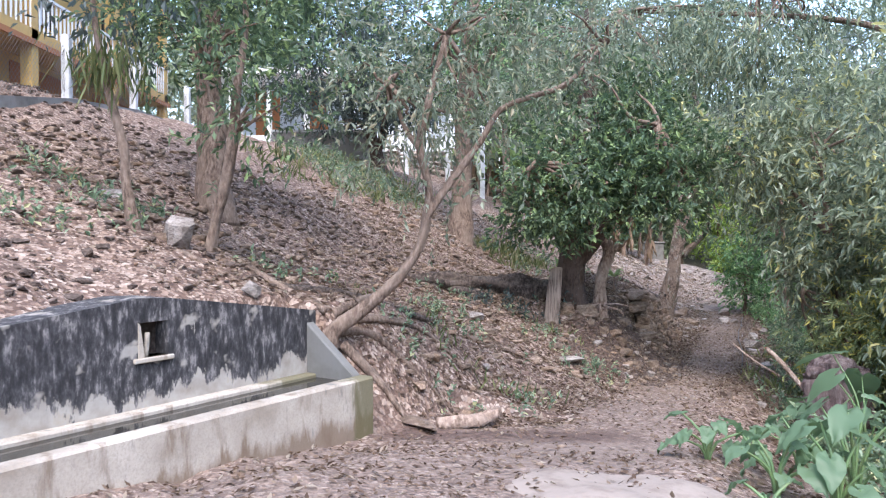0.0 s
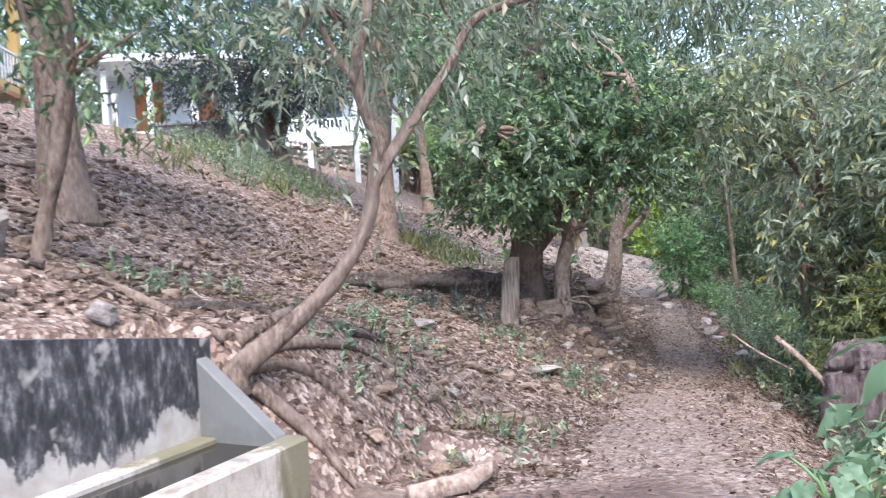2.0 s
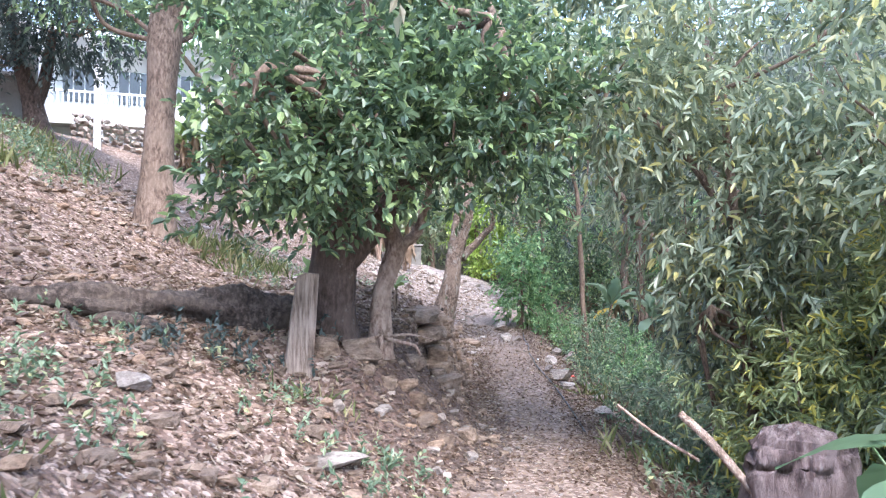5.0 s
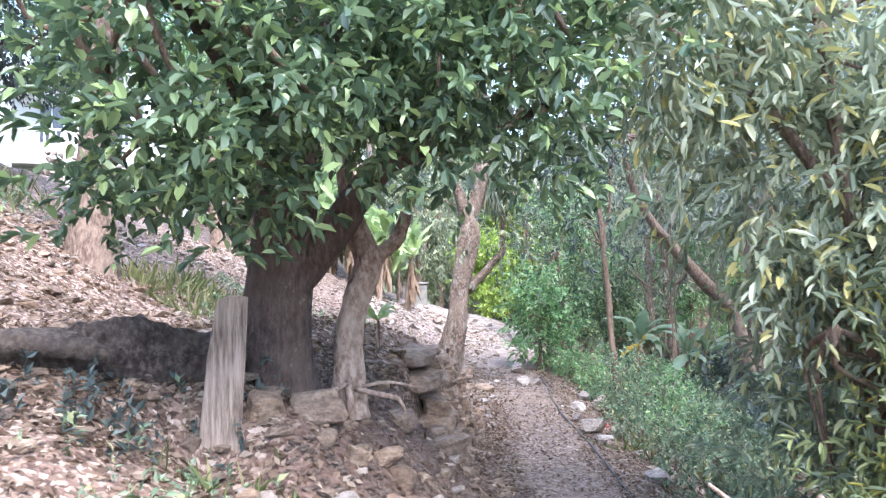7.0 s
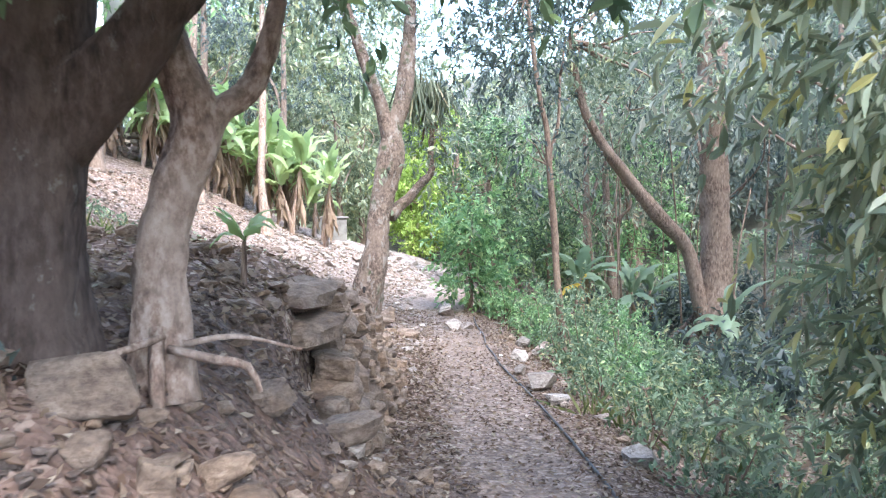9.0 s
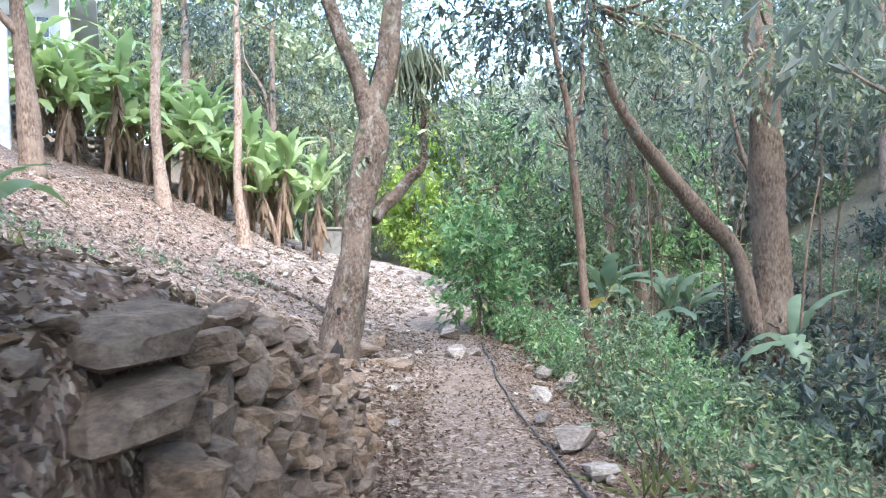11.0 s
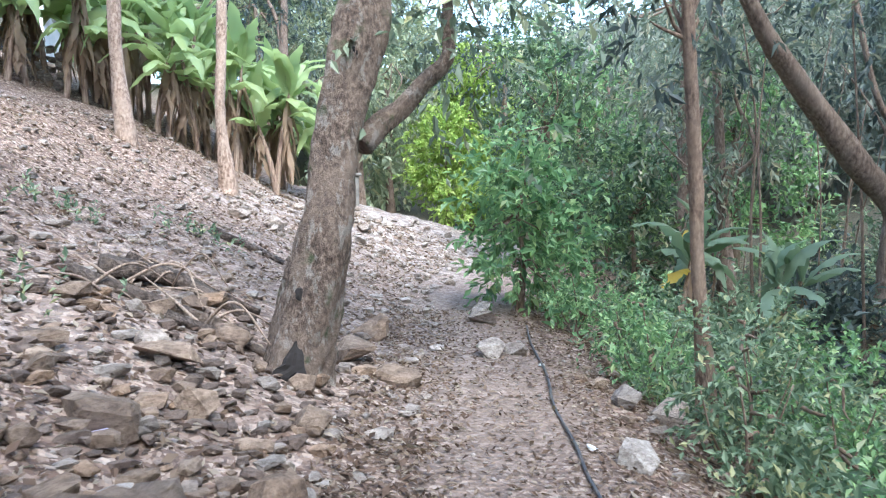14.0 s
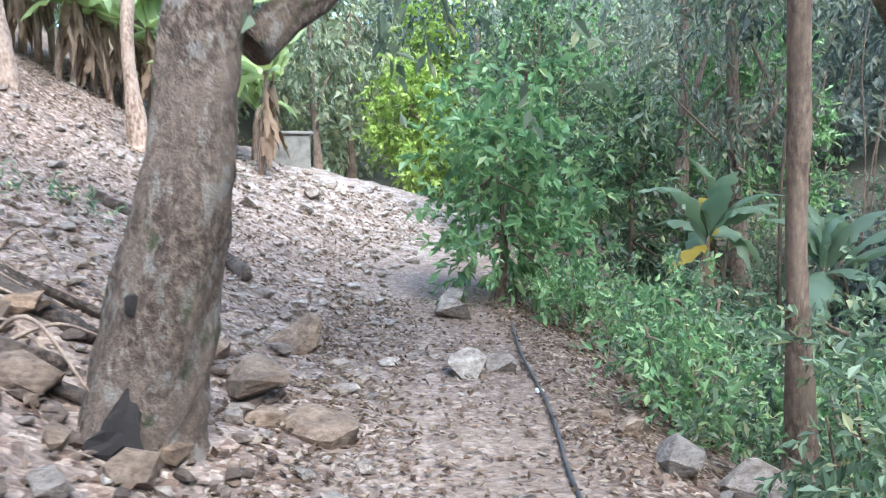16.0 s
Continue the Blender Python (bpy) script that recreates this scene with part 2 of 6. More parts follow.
def plain(name, col, rough=0.7, dirt=(0.2, 0.16, 0.12), amount=0.5, scale=2.5, metal=0.0, grain=30.0):
    m, nt, b = material(name)
    n1 = noise_tex(nt, coords(nt), scale, 6.0, 0.62)
    n2 = noise_tex(nt, coords(nt, (1, 1, 0.4)), grain, 4.0)
    c = mix(nt, ramp(nt, n1, [(0.48, (0, 0, 0)), (0.75, (amount,) * 3)]), col, dirt)
    c = mix(nt, ramp(nt, n2, [(0.4, (0, 0, 0)), (0.8, (0.3, 0.3, 0.3))]), c, mix(nt, 0.5, c, dirt))
    nt.links.new(c, b.inputs["Base Color"])
    b.inputs["Roughness"].default_value, b.inputs["Metallic"].default_value = rough, metal
    bump(nt, b, n2, 0.35, 0.01)
    return m


def ground_material():
    m, nt, b = material("leaf_strewn_soil")
    pos = coords(nt)
    zone = nt.nodes.new("ShaderNodeAttribute")
    zone.attribute_name = "zone"
    sep = nt.nodes.new("ShaderNodeSeparateColor")
    nt.links.new(zone.outputs["Color"], sep.inputs[0])
    big, small = noise_tex(nt, pos, 0.9, 5.0), noise_tex(nt, pos, 11.0, 6.0, 0.65)
    soil = ramp(nt, small, [(0.3, (0.067, 0.039, 0.029)), (0.52, (0.125, 0.078, 0.058)), (0.75, (0.211, 0.144, 0.112))])
    v1, v2 = voronoi(nt, coords(nt, (1, 1.35, 1)), 21.0), voronoi(nt, coords(nt, (1.3, 1, 1)), 34.0)
    hue = nt.nodes.new("ShaderNodeSeparateColor")
    nt.links.new(v1.outputs["Color"], hue.inputs[0])
    litter = ramp(nt, hue.outputs[0], [(0.0, (0.078, 0.047, 0.034)), (0.35, (0.187, 0.119, 0.088)), (0.65, (0.296, 0.208, 0.158)), (0.93, (0.437, 0.346, 0.284))])
    cover = ramp(nt, hue.outputs[1], [(0.42, (0, 0, 0)), (0.5, (1, 1, 1))])
    col = mix(nt, cover, soil, litter)
    hue2 = nt.nodes.new("ShaderNodeSeparateColor")
    nt.links.new(v2.outputs["Color"], hue2.inputs[0])
    col = mix(nt, ramp(nt, hue2.outputs[0], [(0.72, (0, 0, 0)), (0.78, (0.9, 0.9, 0.9))]), col, ramp(nt, hue2.outputs[1], [(0.0, (0.172, 0.108, 0.081)), (1.0, (0.390, 0.302, 0.243))]))
    dust = ramp(nt, small, [(0.3, (0.15, 0.108, 0.086)), (0.7, (0.27, 0.21, 0.175))])
    worn = nt.nodes.new("ShaderNodeMath")
    worn.operation = "MULTIPLY"
    nt.links.new(sep.outputs[0], worn.inputs[0]), nt.links.new(ramp(nt, big, [(0.35, (0.35, 0.35, 0.35)), (0.6, (0.95, 0.95, 0.95))]), worn.inputs[1])
    col = mix(nt, worn.outputs[0], col, dust)
    vg = voronoi(nt, pos, 9.0)
    hg = nt.nodes.new("ShaderNodeSeparateColor")
    nt.links.new(vg.outputs["Color"], hg.inputs[0])
    rubble = ramp(nt, hg.outputs[0], [(0.0, (0.156, 0.130, 0.118)), (0.5, (0.281, 0.237, 0.216)), (1.0, (0.430, 0.374, 0.338))])
    gm = nt.nodes.new("ShaderNodeMath")
    gm.operation = "MULTIPLY"
    nt.links.new(sep.outputs[1], gm.inputs[0]), nt.links.new(ramp(nt, hg.outputs[1], [(0.25, (0.2, 0.2, 0.2)), (0.4, (1, 1, 1))]), gm.inputs[1])
    col = mix(nt, gm.outputs[0], col, rubble)
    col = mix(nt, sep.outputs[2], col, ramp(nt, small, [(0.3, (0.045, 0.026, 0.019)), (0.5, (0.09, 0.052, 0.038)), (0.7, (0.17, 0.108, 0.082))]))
    green = ramp(nt, hue.outputs[2], [(0.0, (0.031, 0.033, 0.020)), (0.5, (0.071, 0.068, 0.041)), (1.0, (0.125, 0.115, 0.068))])
    col = mix(nt, zone.outputs["Alpha"], col, green)
    col = mix(nt, ramp(nt, big, [(0.4, (0, 0, 0)), (0.65, (0.4, 0.4, 0.4))]), col, mix(nt, 1.0, col, (0.78, 0.72, 0.68), "MULTIPLY"))
    nt.links.new(col, b.inputs["Base Color"])
    rr = node(nt, "ShaderNodeMapRange")
    nt.links.new(sep.outputs[2], rr.inputs[0])
    rr.inputs["To Min"].default_value, rr.inputs["To Max"].default_value = 0.93, 0.7
    nt.links.new(rr.outputs[0], b.inputs["Roughness"])
    h = nt.nodes.new("ShaderNodeMath")
    h.operation = "ADD"
    nt.links.new(small, h.inputs[0]), nt.links.new(v1.outputs["Distance"], h.inputs[1])
    bump(nt, b, h.outputs[0], 0.8, 0.03)
    return m


GROUND = ground_material()
BARK_OAK = bark("dark_furrowed_bark", (0.043, 0.027, 0.02), (0.102, 0.066, 0.051), (0.17, 0.117, 0.092), 0.4, 24.0, 0.035, 0.0, 0.04)
BARK_GREY = bark("grey_brown_bark", (0.070, 0.045, 0.032), (0.163, 0.109, 0.079), (0.279, 0.205, 0.158), 0.35, 30.0, 0.015)
BARK_PALE = bark("pale_mottled_bark", (0.122, 0.077, 0.054), (0.275, 0.184, 0.136), (0.439, 0.333, 0.264), 0.6, 24.0, 0.015)
BARK_MOSS = bark("scarred_mossy_bark", (0.05, 0.032, 0.023), (0.135, 0.092, 0.068), (0.27, 0.2, 0.155), 0.7, 30.0, 0.035, 0.03, 0.12)
BARK_THIN = bark("smooth_twig_bark", (0.071, 0.045, 0.032), (0.153, 0.099, 0.072), (0.265, 0.189, 0.136), 0.4, 40.0, 0.006)
OLD_WOOD = bark("weathered_grey_wood", (0.112, 0.077, 0.056), (0.255, 0.184, 0.140), (0.408, 0.310, 0.244), 0.08, 45.0, 0.012)
ROT_WOOD = bark("rotten_dark_wood", (0.03, 0.02, 0.016), (0.088, 0.061, 0.048), (0.21, 0.158, 0.127), 0.8, 22.0, 0.06)
STONE = stone("layered_brown_stone", (0.14, 0.1, 0.076), (0.29, 0.218, 0.168), (0.45, 0.36, 0.285), (1.1, 0.96, 0.82))
# dark scree tone, which also stands for shade on the bank's gravel
STONE_DARK = stone("dark_scree_and_shade_stone", (0.075, 0.055, 0.046), (0.155, 0.118, 0.1), (0.27, 0.215, 0.185), (1.05, 0.96, 0.9))
STONE_PALE = stone("pale_grey_stone", (0.185, 0.16, 0.145), (0.34, 0.305, 0.28), (0.51, 0.47, 0.44), (1.100, 0.980, 0.880))
LEAF_OAK = foliage("glossy_broad_leaves", (0.065, 0.108, 0.07), (0.135, 0.2, 0.115), (0.235, 0.315, 0.175), (0.38, 0.48, 0.22), 0.33, 0.9)
LEAF_MANGO = foliage("dull_drooping_leaves", (0.118, 0.156, 0.112), (0.243, 0.293, 0.205), (0.422, 0.456, 0.336), (0.495, 0.474, 0.266), 0.33, 0.97)
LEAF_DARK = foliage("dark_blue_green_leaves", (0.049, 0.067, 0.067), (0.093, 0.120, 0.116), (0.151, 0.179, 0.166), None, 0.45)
LEAF_GREY = foliage("grey_green_leaves", (0.128, 0.152, 0.112), (0.235, 0.270, 0.191), (0.376, 0.396, 0.301), (0.483, 0.415, 0.285), 0.45)
LEAF_BRIGHT = foliage("bright_green_leaves", (0.123, 0.230, 0.117), (0.240, 0.398, 0.190), (0.400, 0.580, 0.279), (0.537, 0.649, 0.331), 0.4)
# haze over the woods is put into this paler, greyer leaf colour
LEAF_FAR = foliage("haze_toned_wood_leaves", (0.140, 0.160, 0.138), (0.253, 0.278, 0.234), (0.388, 0.403, 0.350), (0.478, 0.438, 0.361), 0.6)
LEAF_HERB = foliage("undergrowth_leaves", (0.104, 0.160, 0.102), (0.212, 0.292, 0.189), (0.379, 0.460, 0.312), (0.575, 0.550, 0.311), 0.45)
LEAF_TARO = foliage("waxy_blue_green_leaves", (0.1, 0.17, 0.1), (0.15, 0.235, 0.135), (0.2, 0.3, 0.165), (0.2, 0.36, 0.1), 0.45)
# lime tone puts the bright glade's sunlight into the leaf colour
LEAF_LIME = foliage("sunlight_toned_lime_leaves", (0.2, 0.31, 0.06), (0.36, 0.48, 0.11), (0.5, 0.6, 0.18), None, 0.5)
LEAF_BANANA = foliage("banana_leaf_green", (0.196, 0.300, 0.109), (0.358, 0.462, 0.198), (0.503, 0.573, 0.303), (0.565, 0.508, 0.154), 0.35)
LEAF_SILVER = foliage("silvery_drooping_leaves", (0.154, 0.188, 0.126), (0.327, 0.368, 0.257), (0.524, 0.549, 0.410), (0.684, 0.605, 0.270), 0.3, 0.94)
# hazy sunlight on the woods behind the grove is put into this colour
LEAF_PALE = foliage("sunlight_toned_pale_leaves", (0.24, 0.28, 0.17), (0.4, 0.44, 0.29), (0.56, 0.58, 0.42), (0.6, 0.55, 0.35), 0.5)
# yellow light falling on the bushes is put into this leaf colour
LEAF_GOLD = foliage("yellow_lit_narrow_leaves", (0.15, 0.19, 0.08), (0.3, 0.34, 0.16), (0.46, 0.48, 0.25), (0.6, 0.52, 0.14), 0.35, 0.85)
LEAF_YELLOW = foliage("yellowed_leaf", (0.45, 0.27, 0.03), (0.55, 0.36, 0.05), (0.6, 0.45, 0.09), None, 0.5)
LEAF_DRY = foliage("dry_brown_leaves", (0.15, 0.09, 0.06), (0.3, 0.19, 0.13), (0.46, 0.34, 0.25), (0.56, 0.46, 0.36), 0.8)
LITTER = foliage("fallen_leaves", (0.076, 0.044, 0.029), (0.191, 0.118, 0.085), (0.320, 0.231, 0.175), (0.458, 0.371, 0.304), 0.75, 0.97)
GRASS = foliage("thin_yellow_green_grass", (0.1, 0.13, 0.05), (0.18, 0.21, 0.08), (0.3, 0.3, 0.13), (0.4, 0.34, 0.2), 0.7)


# ---- ground ----
PATH_Y = (-30, -6, 0, 5, 8, 10.5, 13.2, 17.6, 22, 25, 28, 31, 34, 40, 60)
PATH_X = (-1.5, -0.3, 0.2, 0.9, 1.95, 3.15, 4.5, 6.45, 8.2, 9.2, 10.5, 12.2, 14.0, 17.0, 24.0)
PATH_Z = (0.3, 0.1, 0.05, -0.12, -0.45, -0.72, -0.9, -1.06, -1.07, -1.02, -1.0, -1.0, -0.9, -0.6, 0.5)
LEFT_D = (-60, -20, -13, -11, -9, -7, -5.4, -4, -2.8, -1.7, -0.8, 0)
LEFT_Z = (7.5, 6.0, 5.25, 4.75, 3.8, 2.75, 1.85, 1.2, 0.75, 0.28, 0.06, 0)
BANK_Y = (8.5, 11, 12.5, 13.5, 15.5, 16.3, 17.4, 18.6)
BANK_Z = (0.0, 0.25, 0.6, 0.85, 1.15, 0.9, 0.5, 0.0)
RIGHT_D = (0, 0.9, 1.5, 2.4, 5, 8, 12, 20, 34, 60)
RIGHT_Z = (0, -0.06, -0.3, -0.65, -0.75, -0.5, 0.6, 5.0, 13.0, 22.0)


def soft(y, ys, vs, w):
    return (np.interp(y - w, ys, vs) + 2 * np.interp(y, ys, vs) + np.interp(y + w, ys, vs)) / 4


def step01(a, b, x):
    t = np.clip((x - a) / (b - a), 0, 1)
    return t * t * (3 - 2 * t)


def wob(x, y, f, seed):
    """A smooth uneven field of about -1 to 1."""
    s = seed * 1.7
    return (np.sin(f * x + 1.3 * np.sin(f * 0.7 * y + s) + s) + np.sin(f * 1.1 * y + 1.4 * np.sin(f * 0.8 * x - s) + 2 * s) + 0.6 * np.sin(f * 1.9 * (x + y) + 3 * s)) / 2.6


TROUGH_END = np.array((-1.28, 7.03))
ALONG, INTO = np.array((-0.54, -0.84)), np.array((-0.84, 0.54))


def height(x, y, fine=True):
    x, y = np.asarray(x, float), np.asarray(y, float)
    d, pz = x - soft(y, PATH_Y, PATH_X, 0.8), soft(y, PATH_Y, PATH_Z, 0.8)
    left = soft(d, LEFT_D, LEFT_Z, 0.25)
    steep = step01(13.9, 14.7, y) * (1 - step01(17.8, 18.6, y))
    rise = (1 - steep) * step01(-0.4, -2.1, d) + steep * step01(-1.25, -1.65, d)
    left = left + np.interp(y, BANK_Y, BANK_Z) * rise * (1 - step01(-1.8, -5.5, d))
    left = left - 0.22 * step01(24, 30, y) * step01(-7, -10, d) * 2.4 * (1 - step01(-12, -16, d))
    spur = step01(29.5, 34.5, y) * (1 - step01(37, 44, y))
    left = left + spur * 0.4 * step01(-0.3, -2.0, d) * (1 - step01(-4.2, -9, d))
    left = left * (1 - 0.3 * step01(30.5, 34, y) * (1 - step01(-6.5, -8.5, d)))
    left = left * (1 - 0.85 * step01(35.3, 40, y) * (1 - step01(-7.5, -10, d)))
    z = pz + np.where(d < 0, left, soft(d, RIGHT_D, RIGHT_Z, 0.25))
    # the hillside above the trough's back wall
    u = (x - TROUGH_END[0]) * INTO[0] + (y - TROUGH_END[1]) * INTO[1]
    v = (x - TROUGH_END[0]) * ALONG[0] + (y - TROUGH_END[1]) * ALONG[1]
    hill = np.where(v > -0.16, np.where(u > 0.3, 0.8 + 0.4 * u + 0.013 * u * u, 0.92 + 12 * (u - 0.3)), 0.8 + np.where(u > 0, 0.4 * u, 1.5 * u))
    hill = np.minimum(hill, 5.5 + 0.02 * u)
    w = 1 - step01(7.6, 10.2, y)
    flat = np.where((y < 8) & (d < 0), pz + 0.03 * np.clip(-d, 0, 3), z)
    z = z * (1 - w) + w * np.where(hill > flat, hill, np.where(d < 0, flat, z))
    z = z - 0.38 * np.exp(-((x - 1.75) / 0.5) ** 2 - ((y - 12.3) / 0.42) ** 2)
    # the far valley sides and the flat terrace on which the houses stand
    far = np.maximum(0, np.hypot(x - 4, y - 14) - 34)
    z = z + 0.1 * far * step01(34, 60, np.hypot(x - 4, y - 14)) - 0.0
    z = np.minimum(z, 60 + 0.05 * far)
    if fine:
        off = np.clip(np.abs(d) - 0.6, 0, 1.2) / 1.2
        z = z + 0.06 * off * wob(x, y, 2.1, 1) + (0.012 + 0.025 * off) * wob(x, y, 6.3, 2) + (0.006 + 0.014 * off) * wob(x, y, 15.0, 3)
    return z


def hz(x, y):
    return float(height(x, y))


def axis(lo, a, b, hi, fine):
    out = list(np.arange(a, b, fine))
    s, v = fine, a
    left = []
    while v > lo:
        s *= 1.18
        v -= s
        left.append(v)
    s, v = fine, out[-1]
    while v < hi:
        s *= 1.18
        v += s
        out.append(v)
    return np.array(left[::-1] + out)


gx, gy = axis(-700, -7.5, 14.0, 700, 0.11), axis(-700, -1.0, 33.0, 900, 0.12)
GX, GY = np.meshgrid(gx, gy, indexing="ij")
GZ = height(GX, GY)
ii, jj = np.meshgrid(np.arange(len(gx) - 1), np.arange(len(gy) - 1), indexing="ij")
q = ii * len(gy) + jj
m_ = len(gy)
ground_tris = np.concatenate([np.stack([q, q + m_, q + m_ + 1], -1).reshape(-1, 3), np.stack([q, q + m_ + 1, q + 1], -1).reshape(-1, 3)])
ground = new("ground", mesh_of("ground", np.stack([GX, GY, GZ], -1).reshape(-1, 3), ground_tris, GROUND, True))
tagged(ground, "brown soil slope and footpath strewn with dry leaves", "ground", kind="structure")
gd = GX - soft(GY, PATH_Y, PATH_X, 0.8)
worn = (1 - step01(0.35, 1.0, np.abs(gd + 0.12 * wob(GX, GY, 1.7, 5)))) * (0.62 + 0.2 * wob(GX, GY, 0.9, 4)) * (1 - step01(26, 30, GY))
yard = (1 - step01(5.6, 7.2, GY + 0.4 * wob(GX, GY, 1.3, 6))) * step01(-3.2, -2.2, gd) * (1 - step01(2.2, 3.0, gd)) * 0.75
rub = step01(27.5, 31, GY + 0.8 * wob(GX, GY, 0.9, 7)) * step01(-6.5, -4.5, gd) * (1 - step01(0, 1, gd)) * 0.9 + 0.35 * step01(18.5, 21, GY) * step01(-7, -3, gd) * (1 - step01(-1, 0.4, gd))
# damp soil by the trough's end
dark_soil = np.exp(-((GY - 6.75 - 0.12 * GX + 0.1 * wob(GX, GY, 2.3, 8)) / 0.36) ** 4) * step01(-0.75, -0.4, GX) * (1 - step01(1.4, 2.2, GX)) * 0.9
grown = np.maximum(step01(34, 40, GY), step01(2.2, 4.5, gd)) * 0.9 + step01(-14, -18, gd) * 0.6
# the earth bank below the broad tree takes the same dark brown tone
dark_soil = np.maximum(dark_soil, 0.8 * step01(11.0, 11.8, GY) * (1 - step01(14.0, 14.7, GY)) * step01(-2.3, -1.7, gd) * (1 - step01(-0.6, -0.25, gd + 0.15 * wob(GX, GY, 3.1, 9))))
zone = ground.data.color_attributes.new("zone", "FLOAT_COLOR", "POINT")
zone.data.foreach_set("color", np.stack([np.clip(worn + yard, 0, 1), np.clip(rub, 0, 1), np.clip(dark_soil, 0, 1), np.clip(grown, 0, 1)], -1).ravel())


# ---- trees ----
def at_ground(x, y, sink=0.06):
    return (x, y, hz(x, y) - sink)


def limb_to(start, r, end, seed, bend=0.18):
    """A bent limb from a point on the trunk to a place in the crown."""
    rng = np.random.default_rng(seed)
    s, e = np.array(start), np.array(end)
    ln = np.linalg.norm(e - s)
    a, b = s + (e - s) * 0.35 + rng.standard_normal(3) * bend * ln * 0.5, s + (e - s) * 0.7 + rng.standard_normal(3) * bend * ln * 0.4
    return [(*s, r), (*a, r * 0.72), (*b, r * 0.45), (*e, r * 0.16)]


def tree(name, label, trunk, limbs, balls, leaf, bark_mat, seed, size=0.11, twig=0.32, n_leaf=7, droop=0.3, rich=False,
         spread=0.9, clump=0.4, clumps=26, flare=1.5, auto=5, aspect=0.4, seg=14, group="", rough=0.06):
    """trunk and limbs: points (x, y, z, radius); balls: the crown's ellipsoids with the number of twigs in each."""
    rng = np.random.default_rng(seed)
    base = trunk[0][:3]
    t = thing(name, base, label, "tree", group)
    x, y, z, r = trunk[0]
    foot = [(x, y, z - 0.12, r * flare * 1.15), (x, y, z + 0.04, r * flare)] + list(trunk[1:])
    part_of("trunk", tube(foot, seg, rough, seed), bark_mat, t, smooth=True)
    for k, l in enumerate(limbs):
        part_of("limb", tube(l, max(6, seg - 4), rough, seed + k + 1), bark_mat, t, smooth=True)
    if balls:
        tops = [np.array(trunk[-1][:3])] + [np.array(l[-1][:3]) for l in limbs] + [np.array(trunk[len(trunk) // 2][:3])]
        n = 0
        for bx, by, bz, rx, ry, rz, cnt in balls:
            for k in range(auto):
                e = np.array((bx, by, bz)) + unit(rng.standard_normal(3)) * np.array((rx, ry, rz)) * 0.8
                s = min(tops, key=lambda q_: np.linalg.norm(q_ - e))
                part_of("branch", tube(limb_to(s, 0.018 + 0.022 * trunk[-1][3] / 0.1, e, seed + 31 * n), 5, 0.05, seed + n, 0.15), BARK_THIN, t, smooth=True)
                n += 1
        p, d = clumped(rng, balls, clump, clumps)
        part_of("crown", sprays(rng, p, d, n_leaf, twig, size, aspect, droop, spread, rich), leaf, t)
    return t


# slender tree behind the trough
tree("slender_tree", "slender crooked brown tree on the leafy slope", [(-3.03, 7.5, 1.45, 0.052), (-3.11, 7.5, 1.99, 0.049), (-3.14, 7.5, 2.37, 0.049), (-3.24, 7.5, 2.76, 0.042), (-3.32, 7.5, 3.09, 0.035), (-3.43, 7.5, 3.81, 0.028), (-3.4, 7.6, 4.6, 0.021)],
     [], [(-3.3, 7.6, 4.6, 0.9, 0.9, 0.7, 200), (-3.0, 7.3, 3.9, 0.3, 0.4, 0.35, 50)], LEAF_DARK, BARK_GREY, 11, size=0.11, twig=0.35)
tree("slender_tree", "slender pale-barked tree on the slope above the trough", [(-2.43, 7.8, 1.05, 0.061), (-2.34, 7.8, 1.6, 0.054), (-2.22, 7.8, 2.06, 0.058), (-2.14, 7.8, 2.53, 0.054), (-2.1, 7.8, 3.04, 0.043), (-2.04, 7.9, 3.7, 0.032), (-2.1, 8.0, 4.6, 0.022)],
     [[(-2.14, 7.8, 2.45, 0.036), (-2.35, 7.85, 2.8, 0.029), (-2.5, 7.9, 3.3, 0.022)]],
     [(-2.2, 7.8, 3.55, 0.6, 0.6, 0.4, 220), (-1.75, 7.7, 2.85, 0.3, 0.35, 0.25, 70), (-2.1, 8.0, 4.6, 1.2, 1.0, 0.7, 380)], LEAF_OAK, BARK_GREY, 12, size=0.1, twig=0.26, droop=0.1, n_leaf=9)
tree("tall_tree", "stout reddish-brown tree high on the slope", [(-3.3, 11.0, hz(-3.3, 11.0) - 0.05, 0.2), (-3.33, 11.0, 3.11, 0.19), (-3.38, 11.0, 3.8, 0.18), (-3.4, 11.1, 5.0, 0.15), (-3.2, 11.2, 6.5, 0.1)],
     [[(-3.38, 11.0, 3.9, 0.1), (-3.0, 10.9, 4.6, 0.07), (-2.3, 10.8, 5.6, 0.04)]],
     [(-3.1, 11.2, 6.4, 2.0, 2.0, 1.3, 700), (-2.2, 10.8, 5.2, 1.2, 1.2, 0.7, 300), (-3.6, 11.0, 4.6, 0.8, 0.8, 0.6, 160)], LEAF_OAK, BARK_GREY, 13, size=0.15, twig=0.4)
